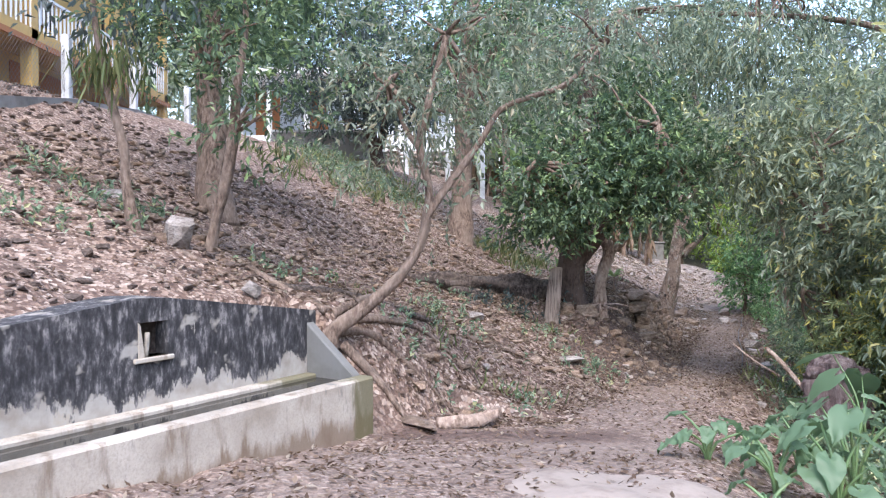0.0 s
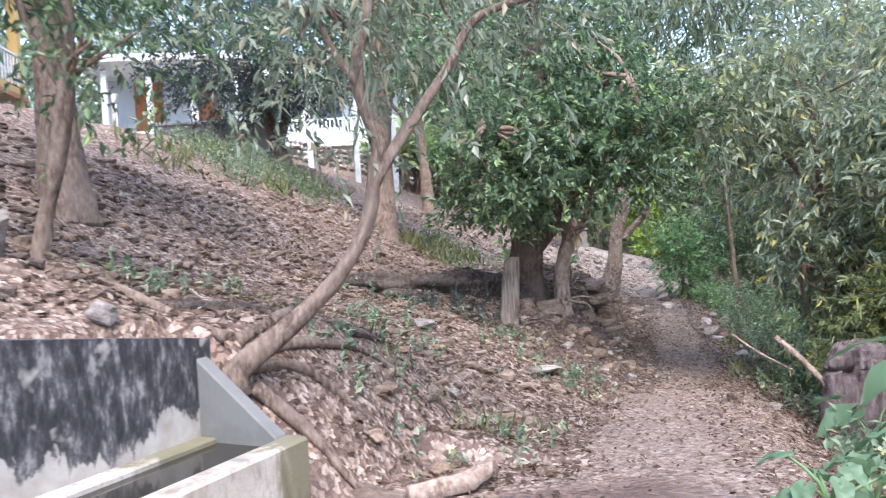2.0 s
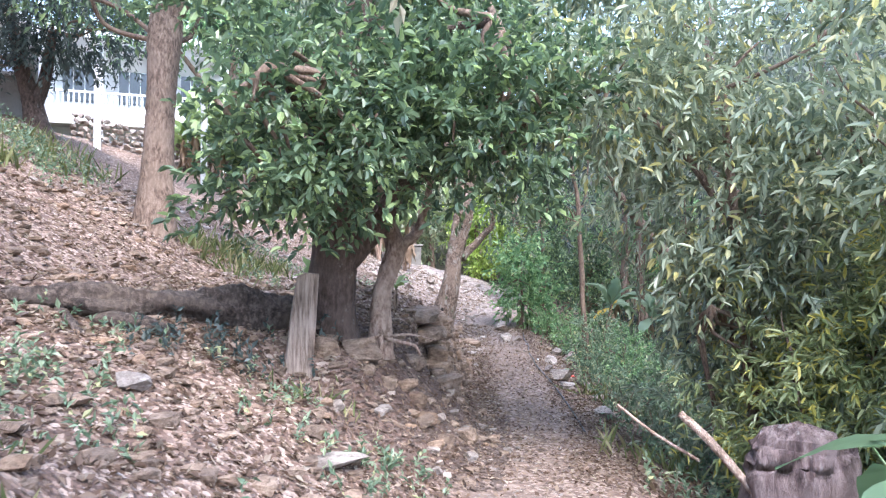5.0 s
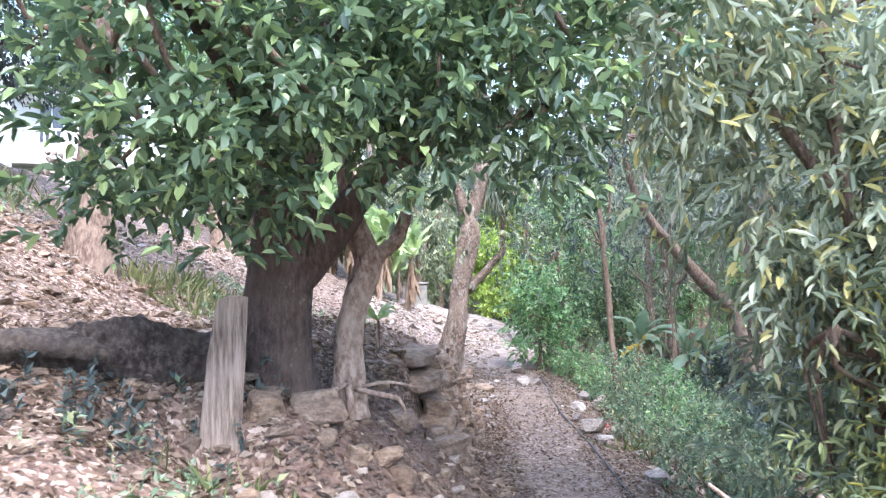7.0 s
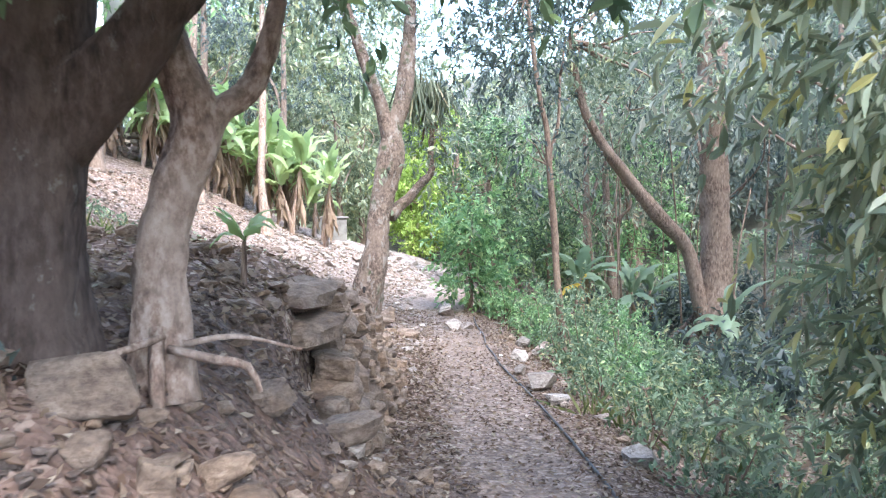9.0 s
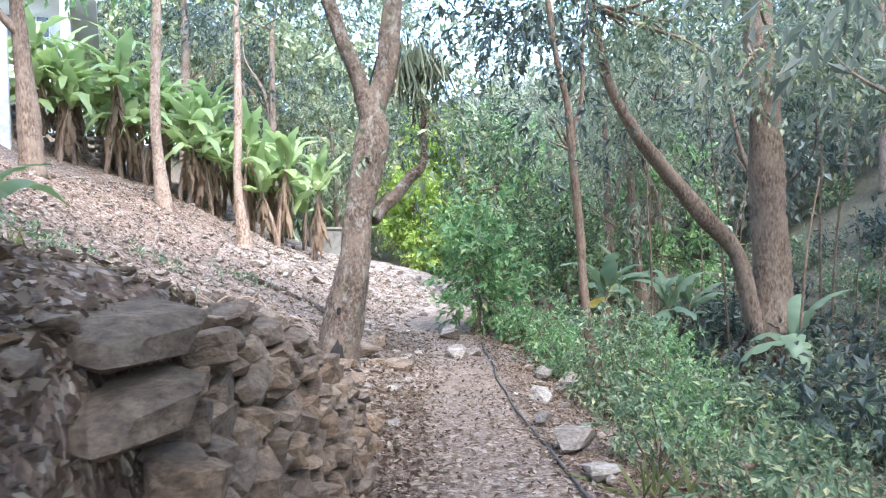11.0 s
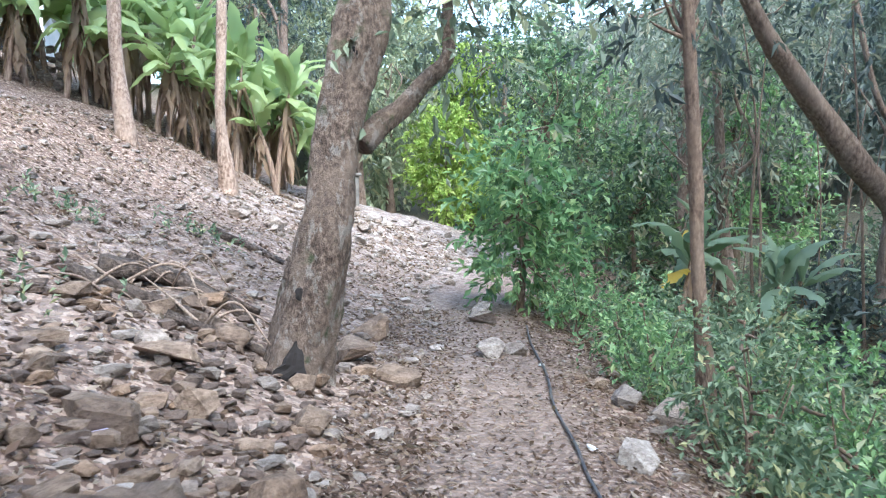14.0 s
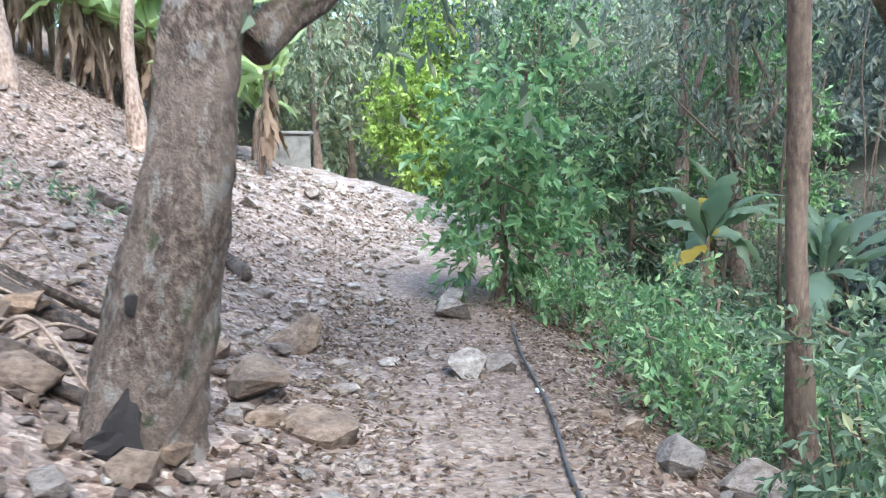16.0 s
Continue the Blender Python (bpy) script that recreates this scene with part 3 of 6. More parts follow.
# tree that leans out over the trough's end
tree("leaning_tree", "crooked pale tree leaning out from bare roots", [(-1.04, 7.12, 0.55, 0.061), (-0.71, 7.1, 0.85, 0.054), (-0.44, 7.1, 1.09, 0.050), (-0.23, 7.1, 1.38, 0.050), (-0.15, 7.1, 1.67, 0.050), (-0.13, 7.1, 1.96, 0.036), (-0.21, 7.1, 2.33, 0.040), (-0.13, 7.1, 2.75, 0.032), (0.03, 7.1, 3.37, 0.022)],
     [[(-0.16, 7.1, 1.66, 0.040), (-0.05, 7.1, 1.83, 0.036), (0.08, 7.1, 2.01, 0.036), (0.35, 7.1, 2.38, 0.032), (0.53, 7.1, 2.67, 0.030), (0.82, 7.15, 2.8, 0.026), (1.19, 7.3, 2.96, 0.025), (1.6, 7.6, 3.4, 0.014)],
      [(-0.2, 7.1, 2.28, 0.029), (-0.35, 7.05, 2.5, 0.022), (-0.5, 7.0, 2.9, 0.011)]],
     [(-0.2, 7.2, 2.75, 0.4, 0.5, 0.5, 120), (0.2, 7.2, 3.3, 0.8, 0.8, 0.5, 200), (1.2, 7.6, 3.4, 0.7, 0.8, 0.35, 150), (0.45, 7.2, 2.75, 0.45, 0.4, 0.3, 90), (-0.55, 7.1, 2.9, 0.35, 0.4, 0.45, 70)], LEAF_GREY, BARK_GREY, 14, size=0.085, twig=0.28, aspect=0.36, droop=0.2, n_leaf=9, flare=1.2, rough=0.1)
# the great tree by the wooden post
tree("broad_tree", "stout dark-barked tree with low glossy green crown", [(2.23, 13.20, 0.2, 0.24), (2.22, 13.20, 0.6, 0.232), (2.25, 13.20, 1.2, 0.232), (2.30, 13.22, 1.9, 0.215), (2.40, 13.30, 2.8, 0.2), (2.55, 13.45, 4.0, 0.15), (2.60, 13.55, 5.5, 0.09)],
     [[(2.32, 13.17, 1.12, 0.17), (2.60, 13.05, 1.42, 0.13), (2.78, 13.00, 1.68, 0.11), (3.05, 12.95, 1.95, 0.09), (3.60, 12.85, 2.1, 0.06), (4.20, 12.75, 2.35, 0.035)],
      [(2.30, 13.15, 1.9, 0.12), (1.90, 12.65, 2.4, 0.08), (1.60, 12.05, 2.6, 0.05), (1.40, 11.55, 2.6, 0.03)],
      [(2.40, 13.25, 2.6, 0.12), (2.90, 12.35, 3.1, 0.08), (3.30, 11.65, 3.2, 0.04)]],
     [(1.62, 11.8, 2.2, 0.55, 0.7, 0.65, 300), (2.75, 11.7, 2.4, 0.75, 0.6, 0.6, 330), (3.5, 12.0, 2.4, 0.75, 0.7, 0.6, 330), (1.45, 12.3, 1.75, 0.5, 0.4, 0.35, 120), (2.4, 12.8, 3.7, 1.8, 1.4, 0.8, 420)],
     LEAF_OAK, BARK_OAK, 15, size=0.1, twig=0.25, n_leaf=11, rich=True, droop=-0.02, clump=0.26, clumps=34, flare=1.12, seg=22, aspect=0.5)
tree("forked_tree", "knotted forked tree with surface roots on the bank", [(2.73, 13.2, 0.2, 0.11), (2.73, 13.2, 0.67, 0.1), (2.79, 13.2, 0.94, 0.095), (2.88, 13.2, 1.19, 0.095), (2.8, 13.2, 1.45, 0.075), (2.75, 13.25, 1.75, 0.065), (2.7, 13.4, 2.6, 0.06), (2.8, 13.5, 3.6, 0.04)],
     [[(2.86, 13.2, 1.13, 0.07), (2.98, 13.2, 1.27, 0.058), (3.08, 13.2, 1.34, 0.058), (3.15, 13.2, 1.47, 0.055), (3.22, 13.2, 1.72, 0.045), (3.35, 13.3, 2.3, 0.03)]],
     [(2.9, 13.6, 3.6, 1.2, 1.1, 0.7, 260), (3.4, 13.4, 2.6, 0.5, 0.5, 0.4, 70)], LEAF_OAK, BARK_PALE, 16, size=0.12, twig=0.3, rich=True, flare=1.12, rough=0.1)
# scarred tree beside the path's end
tree("scarred_tree", "leaning scarred grey tree with a hollow at its foot", [(6.08, 21.0, -0.86, 0.23), (6.14, 21.0, -0.5, 0.24), (6.2, 21.0, -0.24, 0.24), (6.35, 21.0, 0.41, 0.19), (6.42, 21.05, 0.94, 0.185), (6.54, 21.1, 1.43, 0.19), (6.68, 21.15, 1.95, 0.2), (6.72, 21.2, 2.3, 0.14), (6.9, 21.2, 2.75, 0.13), (6.98, 21.2, 3.3, 0.12), (7.1, 21.3, 4.6, 0.09), (7.0, 21.5, 6.2, 0.06)],
     [[(6.65, 21.2, 0.95, 0.1), (6.82, 21.25, 1.12, 0.09), (7.0, 21.3, 1.24, 0.08), (7.22, 21.3, 1.48, 0.07), (7.42, 21.3, 1.68, 0.06), (7.42, 21.3, 2.0, 0.045), (7.48, 21.35, 2.5, 0.03)],
      [(6.68, 21.15, 2.05, 0.13), (6.6, 21.2, 2.5, 0.11), (6.5, 21.2, 2.85, 0.1), (6.32, 21.2, 3.25, 0.09), (6.0, 21.4, 4.4, 0.06)]],
     [(7.55, 21.4, 2.1, 0.35, 0.35, 0.35, 60), (6.9, 21.6, 5.8, 2.4, 2.2, 1.2, 700), (5.8, 21.6, 4.8, 1.0, 1.0, 0.6, 160)], LEAF_MANGO, BARK_MOSS, 17, size=0.15, twig=0.4, flare=1.15, seg=24, rough=0.07)
tree("thin_tree", "thin straight dark tree rising from undergrowth", [(9.36, 20.45, -1.15, 0.058), (9.23, 20.42, 0.0, 0.055), (9.19, 20.4, 0.69, 0.054), (9.08, 20.37, 1.75, 0.05), (9.03, 20.37, 2.37, 0.046), (8.9, 20.37, 2.9, 0.042), (8.75, 20.5, 4.6, 0.028)],
     [[(9.07, 20.37, 1.9, 0.035), (9.25, 20.37, 2.4, 0.028), (9.3, 20.37, 3.2, 0.018)]],
     [(8.75, 20.5, 3.6, 0.9, 0.9, 0.6, 200), (9.15, 20.6, 4.9, 1.4, 1.3, 0.7, 260), (8.95, 20.4, 2.2, 0.35, 0.35, 0.5, 40)], LEAF_DARK, BARK_THIN, 18, size=0.14)
tree("rooted_tree", "large grey tree gripping the stream bank with bare roots", [(14.0, 21.9, -1.5, 0.34), (14.05, 21.9, -0.17, 0.31), (14.0, 21.9, 1.59, 0.29), (13.95, 21.9, 3.34, 0.27), (13.9, 22.0, 5.5, 0.2), (14.0, 22.2, 8.0, 0.12)],
     [[(13.75, 21.9, -1.3, 0.2), (13.58, 21.9, -0.84, 0.17), (13.27, 21.9, 0.29, 0.14), (12.52, 21.9, 0.98, 0.14), (11.71, 21.9, 1.8, 0.12), (11.22, 21.9, 2.34, 0.1), (10.76, 21.9, 3.1, 0.08), (10.5, 21.9, 4.2, 0.06)]],
     [(13.5, 22.0, 7.0, 3.5, 3.0, 1.8, 900), (11.0, 21.8, 4.8, 1.8, 1.6, 1.2, 420), (13.0, 21.0, 3.6, 1.6, 1.2, 1.0, 260)], LEAF_MANGO, BARK_GREY, 19, size=0.16, twig=0.45, flare=1.5)
for k, (x, y, z, r) in enumerate(((4.62, 29.5, 1.2, 0.14), (6.25, 29.5, 0.75, 0.11))):
    tree("pole_tree", "straight pale slender trunk before the banana plants", [(x + 0.1, y, z, r), (x, y, z + 1.3, r * 0.85), (x - 0.04 + 0.1 * k, y, z + 2.7, r * 0.8), (x + 0.1, y, z + 5.5, r * 0.6), (x + 0.1, y, z + 8, r * 0.4)],
         [], [(x, y, z + 8.5, 2.0, 2.0, 1.4, 420)], LEAF_GREY, BARK_PALE, 20 + k, size=0.17, twig=0.5, group="slender trunks by the bananas")
tree("tall_tree", "tall straight ridged trunk standing on the slope", [(0.43, 18.75, hz(0.43, 18.75) - 0.15, 0.27), (0.46, 18.75, 2.6, 0.25), (0.49, 18.75, 3.32, 0.24), (0.56, 18.75, 4.45, 0.25), (0.6, 18.8, 5.3, 0.22), (0.8, 18.9, 7.5, 0.16)],
     [[(0.6, 18.75, 4.6, 0.14), (0.9, 18.7, 5.3, 0.12), (1.5, 18.6, 6.6, 0.08)]],
     [(0.6, 18.8, 7.8, 3.0, 2.8, 1.5, 800), (2.0, 17.6, 6.4, 1.5, 1.5, 0.9, 260), (-0.6, 19.6, 6.0, 2.2, 1.8, 0.9, 300), (2.8, 19.5, 5.4, 1.8, 1.6, 0.8, 240)], LEAF_OAK, BARK_GREY, 23, size=0.16, twig=0.45, flare=1.25)
tree("dark_tree", "dark bushy forked tree before the grey wall", [(-2.0, 23.4, 3.5, 0.22), (-2.05, 23.4, 4.0, 0.2), (-2.3, 23.4, 4.9, 0.13), (-2.5, 23.4, 6.0, 0.08)],
     [[(-2.05, 23.4, 4.0, 0.15), (-1.85, 23.4, 4.6, 0.13), (-1.7, 23.4, 5.6, 0.08)]],
     [(-2.4, 23.2, 6.5, 2.6, 1.8, 1.4, 1100), (-3.6, 22.6, 7.6, 2.6, 1.8, 1.4, 800), (-1.2, 22.8, 5.6, 1.2, 1.2, 0.7, 300), (-3.3, 22.6, 5.3, 0.9, 0.9, 0.7, 260)], LEAF_DARK, BARK_OAK, 24, size=0.15, twig=0.4)

tree("hillside_tree", "leafy yellow-green tree standing before the white house", [(2.4, 27.5, hz(2.4, 27.5), 0.16), (2.3, 27.5, 4.2, 0.14), (2.2, 27.4, 6.0, 0.1), (2.3, 27.4, 8.0, 0.06)],
     [[(2.3, 27.5, 4.5, 0.08), (1.2, 27.0, 5.8, 0.06), (0.2, 26.8, 7.0, 0.03)]],
     [(2.3, 27.4, 8.2, 2.2, 1.8, 1.4, 420), (0.6, 26.8, 7.2, 1.5, 1.3, 0.9, 260), (3.6, 27.6, 6.6, 1.3, 1.3, 0.9, 200)], LEAF_BRIGHT, BARK_GREY, 25, size=0.18, twig=0.45, aspect=0.45)
# drooping trees along the stream side, whose crowns hang to the ground
tree("drooping_tree", "bushy tree with long drooping silvery green leaves", [(6.6, 12.0, hz(6.6, 12.0), 0.09), (6.4, 12.0, -0.2, 0.08), (6.1, 11.9, 1.2, 0.06), (5.8, 11.8, 2.8, 0.04)],
     [[(6.4, 12.0, -0.1, 0.05), (5.9, 11.6, 0.5, 0.035), (5.4, 11.4, 0.7, 0.015)], [(6.05, 11.9, 1.5, 0.05), (5.4, 12.0, 2.3, 0.035), (4.7, 12.1, 2.8, 0.015)]],
     [(6.6, 12.1, 0.45, 0.8, 0.85, 0.75, 420), (6.3, 11.9, 1.7, 1.05, 1.1, 0.8, 600), (4.7, 12.1, 2.8, 0.9, 0.8, 0.6, 300), (5.9, 11.6, 3.1, 1.5, 1.4, 0.9, 480), (6.6, 12.6, -0.6, 0.6, 0.6, 0.4, 100)],
     LEAF_SILVER, BARK_GREY, 29, size=0.14, twig=0.34, n_leaf=9, droop=0.4, aspect=0.3, rich=True, clump=0.28, clumps=34, auto=6, group="drooping trees by the stream")
for k, (x, y, s, hgt, leaf) in enumerate(((7.2, 10.4, 0.95, 3.6, LEAF_MANGO), (8.2, 11.8, 0.8, 3.8, LEAF_SILVER), (6.6, 8.6, 1.0, 3.4, LEAF_SILVER))):
    z = hz(x, y)
    tree("drooping_tree", "bushy tree with long drooping dull green leaves", [(x + 0.5, y, z, 0.09), (x + 0.4, y, z + 1.0, 0.08), (x, y, z + 2.2, 0.06), (x - 0.2, y, z + 3.4, 0.04)],
         [[(x + 0.4, y, z + 0.9, 0.05), (x - 0.3, y - 0.3, z + 1.5, 0.04), (x - 0.9, y - 0.5, z + 1.8, 0.02)]],
         [(x, y, z + 1.6, 1.3 * s, 1.3 * s, 1.1, 560), (x + 0.2, y, z + 3.0, 1.6 * s, 1.5 * s, 1.0, 460), (x + 0.2, y - 0.6, z + 0.9, 0.8, 0.7, 0.6, 130), (x, y, z + 4.3, 1.8, 1.6, 0.9, 230)],
         leaf, BARK_GREY, 30 + k, size=0.145, twig=0.36, n_leaf=9, droop=0.45, aspect=0.3, rich=True, clump=0.3, auto=7, group="drooping trees by the stream")
for k, (x, y, z, r, n) in enumerate(((6.0, 11.0, -0.15, 0.75, 330), (6.4, 10.2, 0.35, 0.8, 380), (7.3, 9.2, 0.2, 0.8, 300))):
    g = hz(x + 0.3, y)
    tree("golden_bush", "bushy shrub with narrow green leaves tinted as yellow-lit", [(x + 0.3, y, g, 0.03), (x + 0.2, y, (g + z) / 2, 0.026), (x, y, z + 0.2, 0.016)],
         [[(x + 0.25, y, g + 0.2, 0.02), (x - 0.1, y - 0.2, z - 0.1, 0.014), (x - 0.3, y - 0.3, z + 0.2, 0.008)]],
         [(x, y, z, r, r * 0.8, r * 0.75, n), (x + 0.2, y, z + 0.7, r * 0.7, r * 0.6, r * 0.5, n // 3)], LEAF_GOLD, BARK_THIN, 45 + k, size=0.12, twig=0.28, n_leaf=10, droop=0.15, aspect=0.24, rich=True, clump=0.2, auto=4, seg=8, group="yellowing bushes by the stump")
# trees across the stream whose high boughs overhang the path
for k, (x, y, z, r, bx, by) in enumerate(((3.4, 14.6, 5.0, 2.1, 10.2, 14.1), (5.6, 13.6, 5.2, 1.7, 11.5, 12.5))):
    g = hz(bx, by)
    tree("canopy_tree", "tall thin tree whose boughs overhang the path", [(bx, by, g, 0.12), (bx + 0.1, by, g + 2.0, 0.1), (bx, by - 0.1, z - 1.6, 0.08), (bx * 0.7 + x * 0.3, by, z + 0.3, 0.06), (x, y, z + 0.8, 0.03)],
         [], [(x, y, z + 0.3, r, r, 0.9, 420), (x - 0.4, y - 0.8, z - 0.7, r * 0.6, r * 0.6, 0.6, 180), (x + 2.4, y, z + 0.4, 1.7, 1.4, 0.8, 300)], LEAF_MANGO, BARK_GREY, 40 + k, size=0.17, twig=0.45, droop=0.8, aspect=0.25, auto=6, group="boughs over the path")
# bright bushes and saplings round the path's end
for k, (x, y, s, leaf, sz) in enumerate(((9.95, 25.1, 0.8, LEAF_BRIGHT, 0.17), (13.7, 31.2, 1.9, LEAF_OAK, 0.17), (16.5, 34.5, 2.2, LEAF_BRIGHT, 0.18), (13.4, 27.4, 1.1, LEAF_OAK, 0.16), (18.5, 30.5, 2.0, LEAF_BRIGHT, 0.18), (13.6, 37.6, 1.25, LEAF_LIME, 0.2), (15.2, 39.5, 2.2, LEAF_LIME, 0.22))):
    z = hz(x, y)
    tree("green_bush_tree", "fresh green bushy tree beside the path", [(x, y, z, 0.05 * s), (x + 0.05, y, z + 0.9 * s, 0.045 * s), (x - 0.05, y, z + 1.8 * s, 0.03 * s)],
         [], [(x, y, z + 1.5 * s, 0.8 * s, 0.8 * s, 0.9 * s, int(190 * s)), (x + 0.2 * s, y - 0.2, z + 0.75 * s, 0.7 * s, 0.7 * s, 0.45 * s, int(100 * s)), (x, y, z + 2.4 * s, 0.55 * s, 0.55 * s, 0.5 * s, int(130 * s))],
         leaf, BARK_THIN, 50 + k, size=sz, twig=0.34, droop=0.12, spread=1.0, clump=0.26, aspect=0.5, group="fresh green bushes")

# leafy shrubs at the thin tree's foot and along the stream side
for k, (x, y, s, leaf) in enumerate(((8.75, 19.35, 0.9, LEAF_HERB), (9.15, 19.75, 1.1, LEAF_HERB), (9.7, 19.5, 1.0, LEAF_BRIGHT), (9.85, 20.5, 1.2, LEAF_HERB), 
                                     (7.6, 17.0, 0.65, LEAF_HERB), (9.6, 21.6, 1.0, LEAF_BRIGHT), (10.3, 22.6, 1.1, LEAF_HERB), (10.2, 24.0, 0.9, LEAF_BRIGHT), (7.0, 15.4, 0.6, LEAF_HERB), (6.7, 14.2, 0.55, LEAF_GREY))):
    z = hz(x, y)
    tree("shrub", "leafy green shrub with thin upright stems", [(x, y, z, 0.012), (x + 0.03, y, z + 0.4 * s, 0.01), (x - 0.03, y + 0.04, z + 0.9 * s, 0.006)],
         [[(x, y, z, 0.01), (x + 0.18 * s, y - 0.1, z + 0.45 * s, 0.008), (x + 0.3 * s, y - 0.15, z + 0.8 * s, 0.005)], [(x, y, z, 0.01), (x - 0.2 * s, y + 0.08, z + 0.4 * s, 0.008), (x - 0.3 * s, y + 0.1, z + 0.75 * s, 0.005)]],
         [(x, y, z + 0.75 * s, 0.38 * s, 0.38 * s, 0.36 * s, int(46 * s)), (x + 0.05, y - 0.1, z + 0.35 * s, 0.36 * s, 0.36 * s, 0.22 * s, int(26 * s))],
         leaf, BARK_THIN, 60 + k, size=0.075, twig=0.24, n_leaf=15, droop=0.12, clump=0.1, clumps=14, auto=2, aspect=0.45, seg=7, group="shrubs by the stream")

# woods across the stream and behind the bananas
rng = np.random.default_rng(77)
spots = [(10.5, 15.5), (15.3, 27.0), (17.0, 25.0), (18.5, 20.5), (15.0, 14.5), (20.5, 33.0), (23.0, 25.0), (19.0, 13.0), (25.0, 18.0),
         (9.0, 42.0), (8.6, 37.8), (11.8, 41.0), (16.2, 29.5), (18.5, 36.0), (16.0, 38.5), (14.0, 45.0), (18.5, 47.0), (10.5, 48.0), (4.0, 45.0), (19.5, 41.0), (24.0, 37.0), (28.0, 30.0), (6.0, 39.0)]
for k, (x, y) in enumerate(spots):
    z, s = hz(x, y), rng.uniform(1.0, 1.45)
    top = z + 5.5 * s
    lean = rng.uniform(-0.6, 0.6, 2)
    tree("wood_tree", "slim woodland tree with thin uneven grey-green crown", [(x, y, z, 0.13 * s), (x + lean[0] * 0.4, y + lean[1] * 0.4, z + 2 * s, 0.11 * s), (x + lean[0], y + lean[1], top, 0.06 * s)],
         [limb_to((x + lean[0] * 0.5, y + lean[1] * 0.5, z + 2.4 * s), 0.06 * s, (x + rng.uniform(-1.5, 1.5), y + rng.uniform(-1.5, 1.5), top), 300 + k)],
         [(x + lean[0], y + lean[1], top, 2.4 * s, 2.4 * s, 1.7 * s, 320), (x + rng.uniform(-1, 1), y + rng.uniform(-1, 1), z + 3.4 * s, 1.7 * s, 1.7 * s, 1.0, 110)],
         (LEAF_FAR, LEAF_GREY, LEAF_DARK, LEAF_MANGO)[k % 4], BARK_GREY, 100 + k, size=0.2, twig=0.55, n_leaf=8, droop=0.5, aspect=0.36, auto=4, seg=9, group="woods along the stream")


def far_wood(name, n, inner, outer, a0, a1, seed):
    """Crowns of a wood on the valley sides, one mass of leaf clumps."""
    r_ = np.random.default_rng(seed)
    a, d = r_.uniform(radians(a0), radians(a1), n), r_.uniform(inner, outer, n)
    x, y = 5 + d * np.sin(a), 16 + d * np.cos(a)
    z = height(x, y, False)
    balls = [(x[i], y[i], z[i] + s_ * 1.4, s_, s_, s_ * 1.2, 70) for i, s_ in enumerate(r_.uniform(2.2, 4.6, n))]
    p, dd = clumped(r_, balls, 0.6, 16)
    return sprays(r_, p, dd, 7, 0.8, 0.42, 0.5, 0.3)


def tall_wood(spots_, base, seed):
    """Tall overlapping crowns that close the view above a bank."""
    r_ = np.random.default_rng(seed)
    balls = []
    for x, y in spots_:
        z = hz(x, y)
        for h in base:
            rr = r_.uniform(1.7, 2.6)
            balls.append((x + r_.uniform(-1.3, 1.3), y + r_.uniform(-1.3, 1.3), z + h + r_.uniform(-0.7, 0.7), rr, rr, rr * 0.7, 95))
    p, dd = clumped(r_, balls, 0.5, 14)
    return sprays(r_, p, dd, 8, 0.7, 0.3, 0.42, 0.45)


# these woods carry their haze and sunlight in the leaf colours
for k, (a0, a1) in enumerate(((-60, -5), (-5, 35), (35, 75), (75, 120), (120, 300))):
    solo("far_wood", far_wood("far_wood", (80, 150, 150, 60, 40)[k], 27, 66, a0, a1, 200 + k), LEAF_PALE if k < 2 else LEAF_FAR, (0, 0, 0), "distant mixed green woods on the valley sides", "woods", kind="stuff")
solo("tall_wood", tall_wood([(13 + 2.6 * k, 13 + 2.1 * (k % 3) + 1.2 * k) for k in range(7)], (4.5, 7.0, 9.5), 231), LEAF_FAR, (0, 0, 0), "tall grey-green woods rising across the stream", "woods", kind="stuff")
solo("tall_wood", tall_wood([(11, 47), (14.5, 45), (18.5, 43.5), (22, 41), (25.5, 37.5), (28.5, 33.5)], (6.0, 9.0, 12.0, 15.0), 232), LEAF_FAR, (0, 0, 0), "tall woods closing the valley, haze put into leaf colour", "woods", kind="stuff")
solo("tall_wood", tall_wood([(-9 + 3.0 * k, 46 + 1.5 * (k % 2)) for k in range(9)], (5.0, 8.0, 11.0, 14.0), 233), LEAF_PALE, (0, 0, 0), "pale woods rising behind the houses, sunlight put into leaf colour", "woods", kind="stuff")
solo("tall_wood", tall_wood([(-16, 27), (-13, 30), (-10.5, 33), (-9, 31), (-7, 34)], (2.5, 5.0, 7.5, 10.0), 234), LEAF_MANGO, (0, 0, 0), "dull green woods above the hillside houses", "woods", kind="stuff")


# ---- water trough ----
def trough_at(v, u, z):
    p = TROUGH_END + ALONG * v + INTO * u
    return Vector((p[0], p[1], z))


